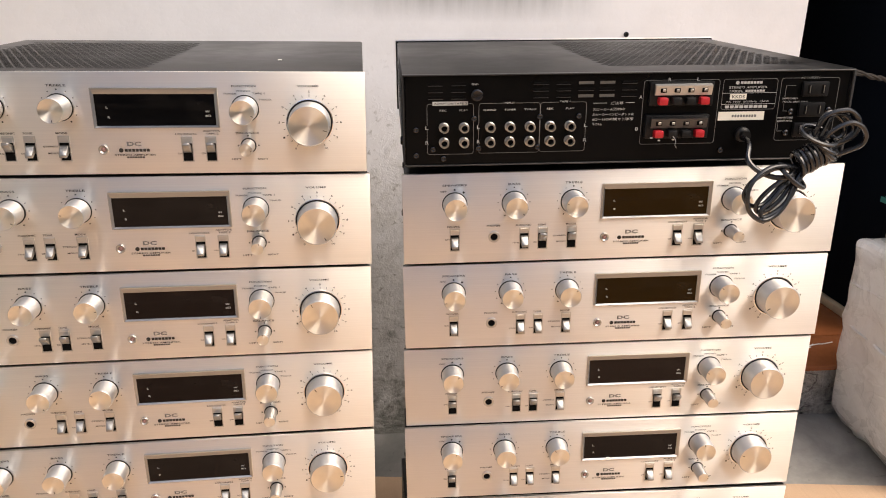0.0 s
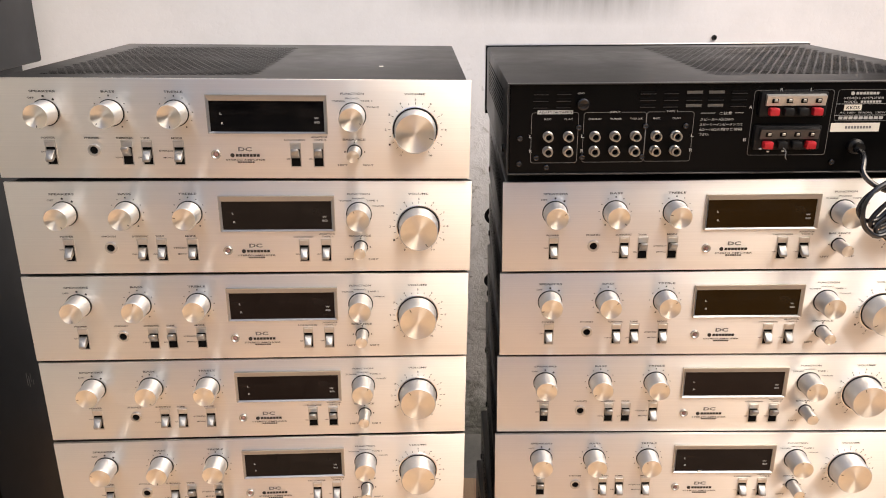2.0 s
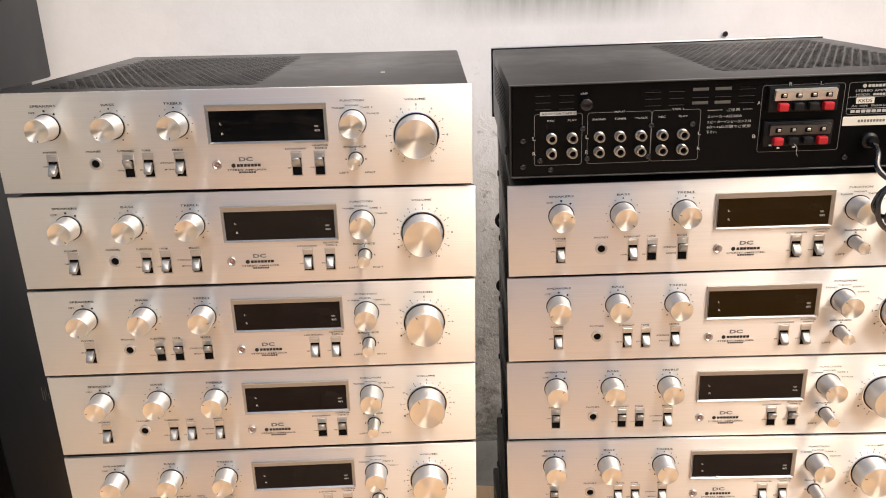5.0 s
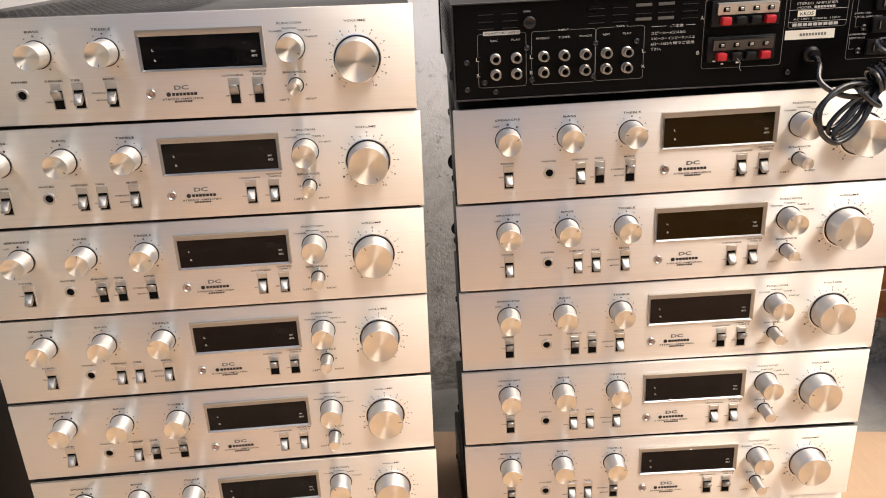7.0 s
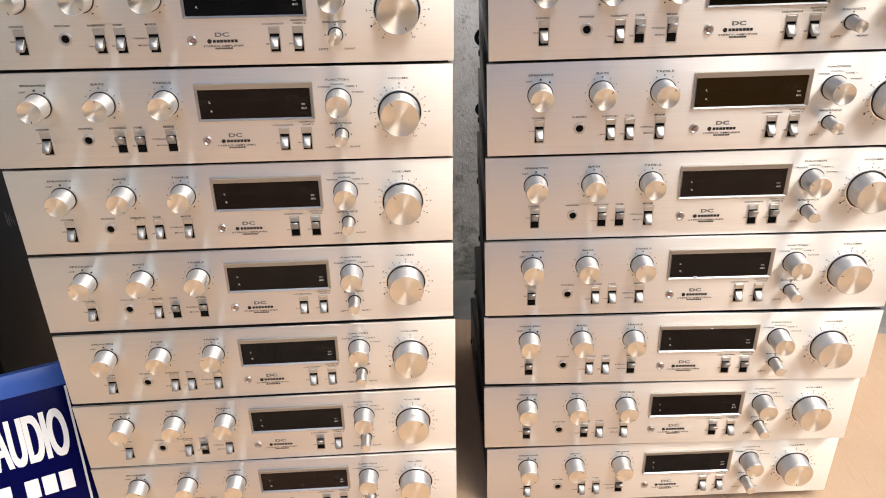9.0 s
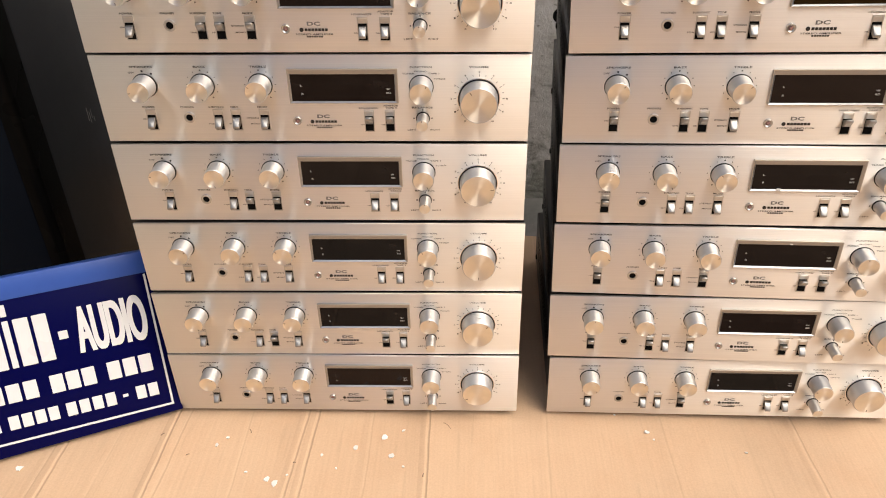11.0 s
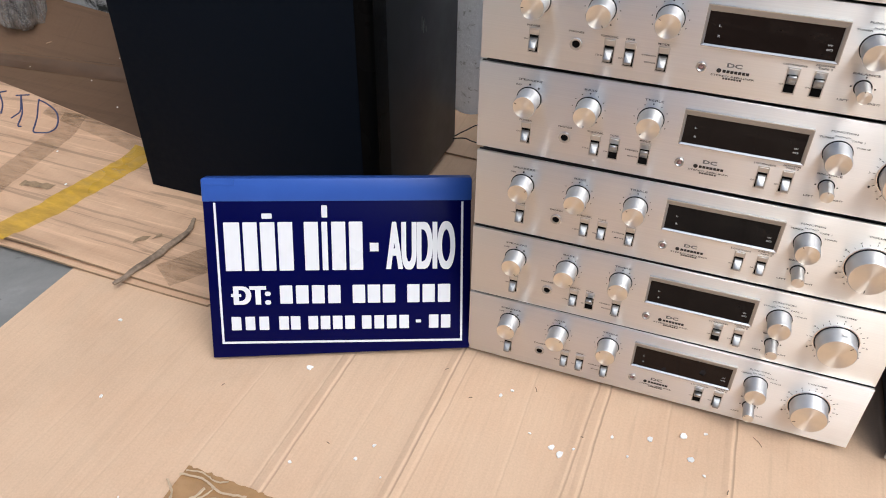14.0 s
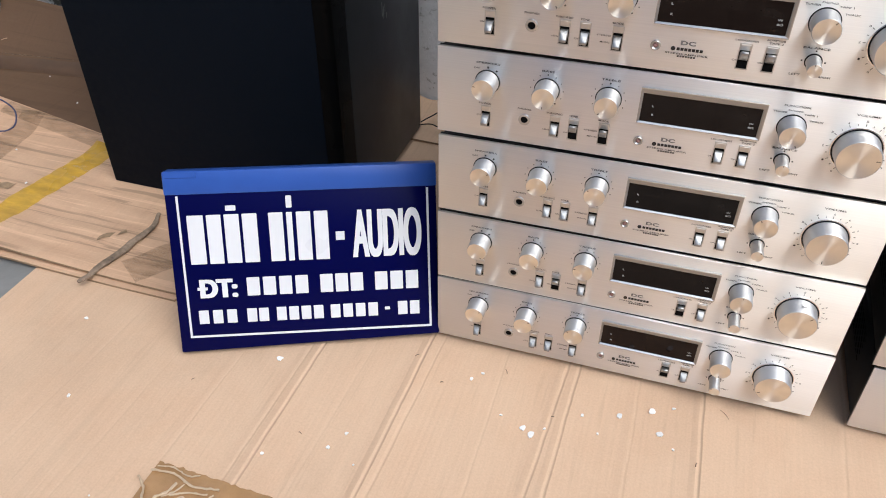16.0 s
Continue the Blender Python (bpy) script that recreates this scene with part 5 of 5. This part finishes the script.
# ---- black loudspeakers ----
def loudspeaker(m, w, d, h, label, plinth=False, body=VINYL):
    """A floor loudspeaker: vinyl body, lacquered rounded front corners, cloth front."""
    s = thing("loudspeaker", label, "loudspeaker", m, "black loudspeakers")
    b = 0.018 if plinth else 0.0
    part("cabinet", box((0, 0.045, b), (w, d, h), 0.004), body, s, "satin black vinyl cabinet")
    bm = bmesh.new()
    r, n = 0.009, 8
    prof = [(0, 0.0445)] + [(r - r * math.cos(math.pi / 2 * i / n), r - r * math.sin(math.pi / 2 * i / n)) for i in range(n + 1)] + [(0.021, 0.0), (0.021, 0.0445)]
    prof = [(w - px, py) for px, py in prof]
    lo, hi = [[bm.verts.new((px, py, zz)) for px, py in prof] for zz in (b, h)]
    bm.faces.new(lo)
    bm.faces.new(hi)
    for i in range(len(prof)):
        bm.faces.new((lo[i], lo[(i + 1) % len(prof)], hi[(i + 1) % len(prof)], hi[i]))
    part("corner_post", bm, LACQUER, s, "glossy black rounded corner post")
    part("front_grille", box((0.0, 0.0002, b), (w - 0.0213, 0.0445, h), 0.002), GRILLE, s, "plain black cloth front")
    if plinth:
        part("plinth", box((-0.012, 0.02, 0), (w + 0.012, d, b - 0.0005), 0.002), CREAM, s, "cream wooden base board")
    return s


low_speaker = loudspeaker(pose(-0.575, 0.150, 0.0090, 0, 0, 0), 0.391, 0.31, 0.6865, "large black loudspeaker standing on cardboard by the wall")
loudspeaker(pose(-0.585, 0.150, 0.6965, 0, 0, 0), 0.425, 0.32, 0.62, "black loudspeaker stacked on top of another")
loudspeaker(pose(1.48, 0.64, 0.1145, 0, 0, 0), 0.42, 0.50, 0.516, "black loudspeaker on the tiled house floor", True, GRILLE)
loudspeaker(pose(1.475, 0.63, 0.6310, 0, 0, 0), 0.43, 0.51, 0.62, "black loudspeaker stacked inside the house opening", False, GRILLE)


for dy, z0, z1, w in ((0.160, 0.250, 0.270, 0.0007), (0.165, 0.245, 0.262, 0.0006), (0.170, 0.250, 0.264, 0.0004), (0.175, 0.243, 0.251, 0.0005)):
    part("scratch", box((0.3908, dy - w, z0), (0.3913, dy + w, z1), 0.0, 1), SCRATCH, low_speaker, "pale scratch in the vinyl")


# ---- the shop sign ----
def sign():
    W, H, T = 0.303, 0.205, 0.022
    m = pose(-0.2727, -0.1291, 0.0125, 0, 0, 23.6) @ pose(0, 0, 0, -23.6, 0, 0) @ pose(0, 0, 0, 0, 0.66, 0)
    s = thing("sign_board", "navy blue sign board with white lettering leaning on the amplifiers", "sign", m)
    bm = box((0, 0, 0), (W, T, H), 0.002)
    for v in bm.verts:
        if v.co.z < 0.1:
            v.co.z -= 0.008 * (1 - v.co.x / W)
    part("board", bm, SIGN_BLUE, s)
    part("edge_tape", box((-0.0006, -0.0006, H - 0.026), (W + 0.0006, T + 0.0006, H + 0.0006), 0.002), SIGN_PALE, s, "lighter blue tape along the top")
    part("tape_fold", box((-0.0010, -0.0014, H - 0.0065), (0.034, -0.0004, H + 0.0012), 0.0004, 1), SIGN_PALE, s, "overlapping end of the blue tape", at=pose(0, 0, 0, 0, 0.8, 0))
    part("border_line", quads([(0.012, 0.010, W - 0.009, 0.0125), (0.012, 0.0125, 0.0145, H - 0.027), (W - 0.0115, 0.0125, W - 0.009, H - 0.027)], -0.0006, 0.0008), SIGN_WHITE, s)
    z0, z1 = 0.0985, 0.1555
    # shop name: bars for the letters of the name, then the plain word
    for x0, x1 in ((0.0215, 0.0395), (0.0430, 0.0590), (0.0625, 0.0790), (0.0825, 0.0990), (0.1120, 0.1280), (0.1320, 0.1385), (0.1430, 0.1590), (0.1630, 0.1785)):
        part("letter_bar", box((x0, -0.0006, z0), (x1, 0.0002, z1), 0.0006, 1), SIGN_WHITE, s)
    for x0, x1, dz, hh in ((0.0650, 0.0765, 0.004, 0.006), (0.1325, 0.1390, 0.005, 0.014)):
        part("accent_bar", box((x0, -0.0006, z1 + dz), (x1, 0.0002, z1 + dz + hh), 0.0006, 1), SIGN_WHITE, s)
    part("dash", quads([(0.1865, 0.1205, 0.1965, 0.1305)], -0.0006, 0.0008), SIGN_WHITE, s)
    part("word", lettering("AUDIO", 0.0800, z1 - z0, SIGN_WHITE, 0.010, 0.0013), None, s, at=(0.2450, -0.0007, (z0 + z1) / 2))
    part("word", lettering("DT:", 0.0430, 0.0225, SIGN_WHITE, 0.030, 0.0010), None, s, at=(0.0495, -0.0007, 0.0690))
    part("stroke", quads([(0.0255, 0.0675, 0.0370, 0.0708)], -0.0011, 0.0010), SIGN_WHITE, s)
    for x in (0.0815, 0.1000, 0.1185, 0.1370, 0.1655, 0.1830, 0.2005, 0.2290, 0.2470, 0.2650):
        part("digit_bar", box((x, -0.0006, 0.0585), (x + 0.0145, 0.0002, 0.0805), 0.0006, 1), SIGN_WHITE, s)
    for x0, n, pitch in ((0.0240, 3, 0.0160), (0.0790, 2, 0.0135), (0.1130, 4, 0.0143), (0.1755, 4, 0.0147), (0.2545, 2, 0.0142)):
        for i in range(n):
            part("address_bar", box((x0 + pitch * i, -0.0006, 0.0265), (x0 + pitch * i + 0.0112, 0.0002, 0.0430), 0.0005, 1), SIGN_WHITE, s)
    part("dash", quads([(0.2390, 0.0335, 0.2450, 0.0370)], -0.0006, 0.0008), SIGN_WHITE, s)


sign()


# ---- wrapped white box beside the step ----
def wrapped_box():
    t = thing("wrapped_box", "white foam box wrapped in crumpled clear film", "box", pose(1.295, 0.30, -0.004, 0, 0, -1.5))
    bm = box((0, -0.02, 0.0), (0.30, 0.222, 0.386), 0.014, 3)
    bmesh.ops.subdivide_edges(bm, edges=bm.edges[:], cuts=12, use_grid_fill=True)
    for v in bm.verts:
        c = v.co.copy()
        if c.x < 0.12:
            v.co.x += 0.004 + 0.012 * (1 - smooth01(c.z / 0.34))
            v.co.x += 0.026 * (1 - smooth01(c.z / 0.05))
        ridge = abs(noise.noise(Vector((c.x * 6, c.y * 6 + c.z * 5, c.z * 11))))
        v.co += Vector((1, 1, 0.4)) * 0.003 * noise.noise(c * 11) + Vector((0.0012, 0.0012, 0.002)) * noise.noise(c * 40)
        v.co.x -= 0.006 * max(0, 1 - ridge * 7) if c.x < 0.1 else 0
        v.co.z = max(v.co.z, 0.0)
    part("foam_body", bm, WRAP, t)
    # overlapping edges of the film across the near side
    for z0, z1 in ((0.318, 0.300), (0.205, 0.222)):
        path = spline([(0.004 + 0.012 * (1 - smooth01((z0 + (z1 - z0) * i / 6) / 0.34)), -0.005 + 0.035 * i, z0 + (z1 - z0) * i / 6) for i in range(7)], 8)
        bm = tube(path, 0.0030, 8)
        for v in bm.verts:
            v.co += noise.noise_vector(v.co * 70) * 0.0028
        part("film_fold", bm, WRAP, t)


def packed_pile():
    """A carton on the foam box, with a film-wrapped pack of glass and a second carton on it."""
    PX = 1.345

    def carton(m, a, b, label):
        c = thing("carton", label, "carton", m, "beige cartons")
        part("box_body", box(a, b, 0.003), CARTON, c)
        part("lid_seam", box((a[0] - 0.0006, a[1] - 0.0006, b[2] - 0.010), (b[0] + 0.0006, b[1] + 0.0006, b[2] - 0.0085)), CARD_EDGE, c)
    carton(pose(PX, 0.36, 0.382, 0, 0, -2), (0, -0.02, 0), (0.24, 0.15, 0.042), "beige carton lying on the wrapped foam box")
    p = thing("wrapped_pack", "film-wrapped white pack with a green glass edge", "pack", pose(PX, 0.36, 0.4245, 0, 0, -2))
    bm = box((-0.006, -0.026, 0), (0.25, 0.16, 0.052), 0.012, 3)
    bmesh.ops.subdivide_edges(bm, edges=bm.edges[:], cuts=4, use_grid_fill=True)
    for v in bm.verts:
        v.co += noise.noise_vector(v.co * 25) * 0.004
        v.co.z = max(0, v.co.z)
    part("pack_body", bm, WRAP, p)
    part("glass_edge", box((-0.012, -0.032, 0.020), (0.256, 0.166, 0.030), 0.001), GREEN_GLASS, p, "green glass edge")
    carton(pose(PX + 0.012, 0.36, 0.4785, 0, 0, 1), (0, -0.02, 0), (0.22, 0.15, 0.060), "beige carton on top of the wrapped pack")


packed_pile()


wrapped_box()


# ---- film-wrapped bundle by the wall ----
def wrapped_bundle():
    t = thing("wrapped_bundle", "dark bundle wrapped in crumpled clear film", "bundle", pose(-1.155, 0.505, 0.056))
    bm = lathe([(0.030, 0.0), (0.046, -0.012), (0.050, -0.05), (0.044, -0.10), (0.050, -0.16), (0.046, -0.22), (0.028, -0.27)], 48)
    for v in bm.verts:
        a = math.atan2(v.co.z, v.co.x)
        f = 1 + 0.10 * math.sin(7 * a + 20 * v.co.y) + 0.07 * math.sin(13 * a - 35 * v.co.y)
        v.co.x, v.co.z = v.co.x * f, v.co.z * f
        v.co += noise.noise_vector(v.co * 45) * 0.007
    part("film_skin", bm, FILM, t, at=pose(0, 0, 0, -90, 0, 0))
    part("core", lathe([(0.020, -0.004), (0.034, -0.02), (0.034, -0.20), (0.020, -0.24)], 24), RUBBER, t, at=pose(0, 0, 0, -90, 0, 0))


wrapped_bundle()


# ---- cables behind the stacks and small things ----
def cable(points, r, label):
    return tagged(part("cable", tube(spline(points, 8), r, 8), RUBBER), label, "cable")


cable([(0.51, 0.356, 0.505), (0.488, 0.372, 0.503), (0.477, 0.374, 0.494), (0.481, 0.370, 0.483), (0.51, 0.360, 0.474)], 0.0032, "black mains cord looped behind the stacked amplifiers")
cable([(0.51, 0.356, 0.402), (0.490, 0.372, 0.400), (0.479, 0.374, 0.392), (0.483, 0.370, 0.383), (0.51, 0.360, 0.374)], 0.0032, "black mains cord looped behind the stacked amplifiers")
cable([(-0.185, 0.459, 0.018), (-0.17, 0.47, 0.026), (-0.145, 0.488, 0.034), (-0.10, 0.50, 0.02)], 0.0011, "thin black wire on the cardboard beside the speaker")
cable([(-0.185, 0.450, 0.018), (-0.165, 0.455, 0.020), (-0.144, 0.452, 0.018), (-0.10, 0.46, 0.016)], 0.0011, "thin black wire on the cardboard beside the speaker")
run = spline([(0.86, 0.365, 0.560), (0.96, 0.365, 0.600), (1.04, 0.362, 0.660), (1.092, 0.36, 0.690), (1.138, 0.38, 0.689), (1.196, 0.41, 0.677), (1.245, 0.44, 0.666), (1.33, 0.45, 0.622), (1.42, 0.44, 0.545), (1.50, 0.44, 0.5345)], 10)
twine = thing("twisted_cord", "brown twisted cord hanging between the amplifier and a carton", "cord")
for turn in (0, math.pi):
    part("strand", tube([p + Vector((0, math.cos(i * 0.55 + turn), math.sin(i * 0.55 + turn))) * 0.0020 for i, p in enumerate(run)], 0.0026, 7), TWINE, twine)
tagged(part("wall_nail", lathe([(0.0030, 0.004), (0.0045, -0.001), (0.0030, -0.004)], 10), DARK_STEEL, at=(0.853, 0.5595, 0.728)), "small dark nail head in the white wall", "nail")
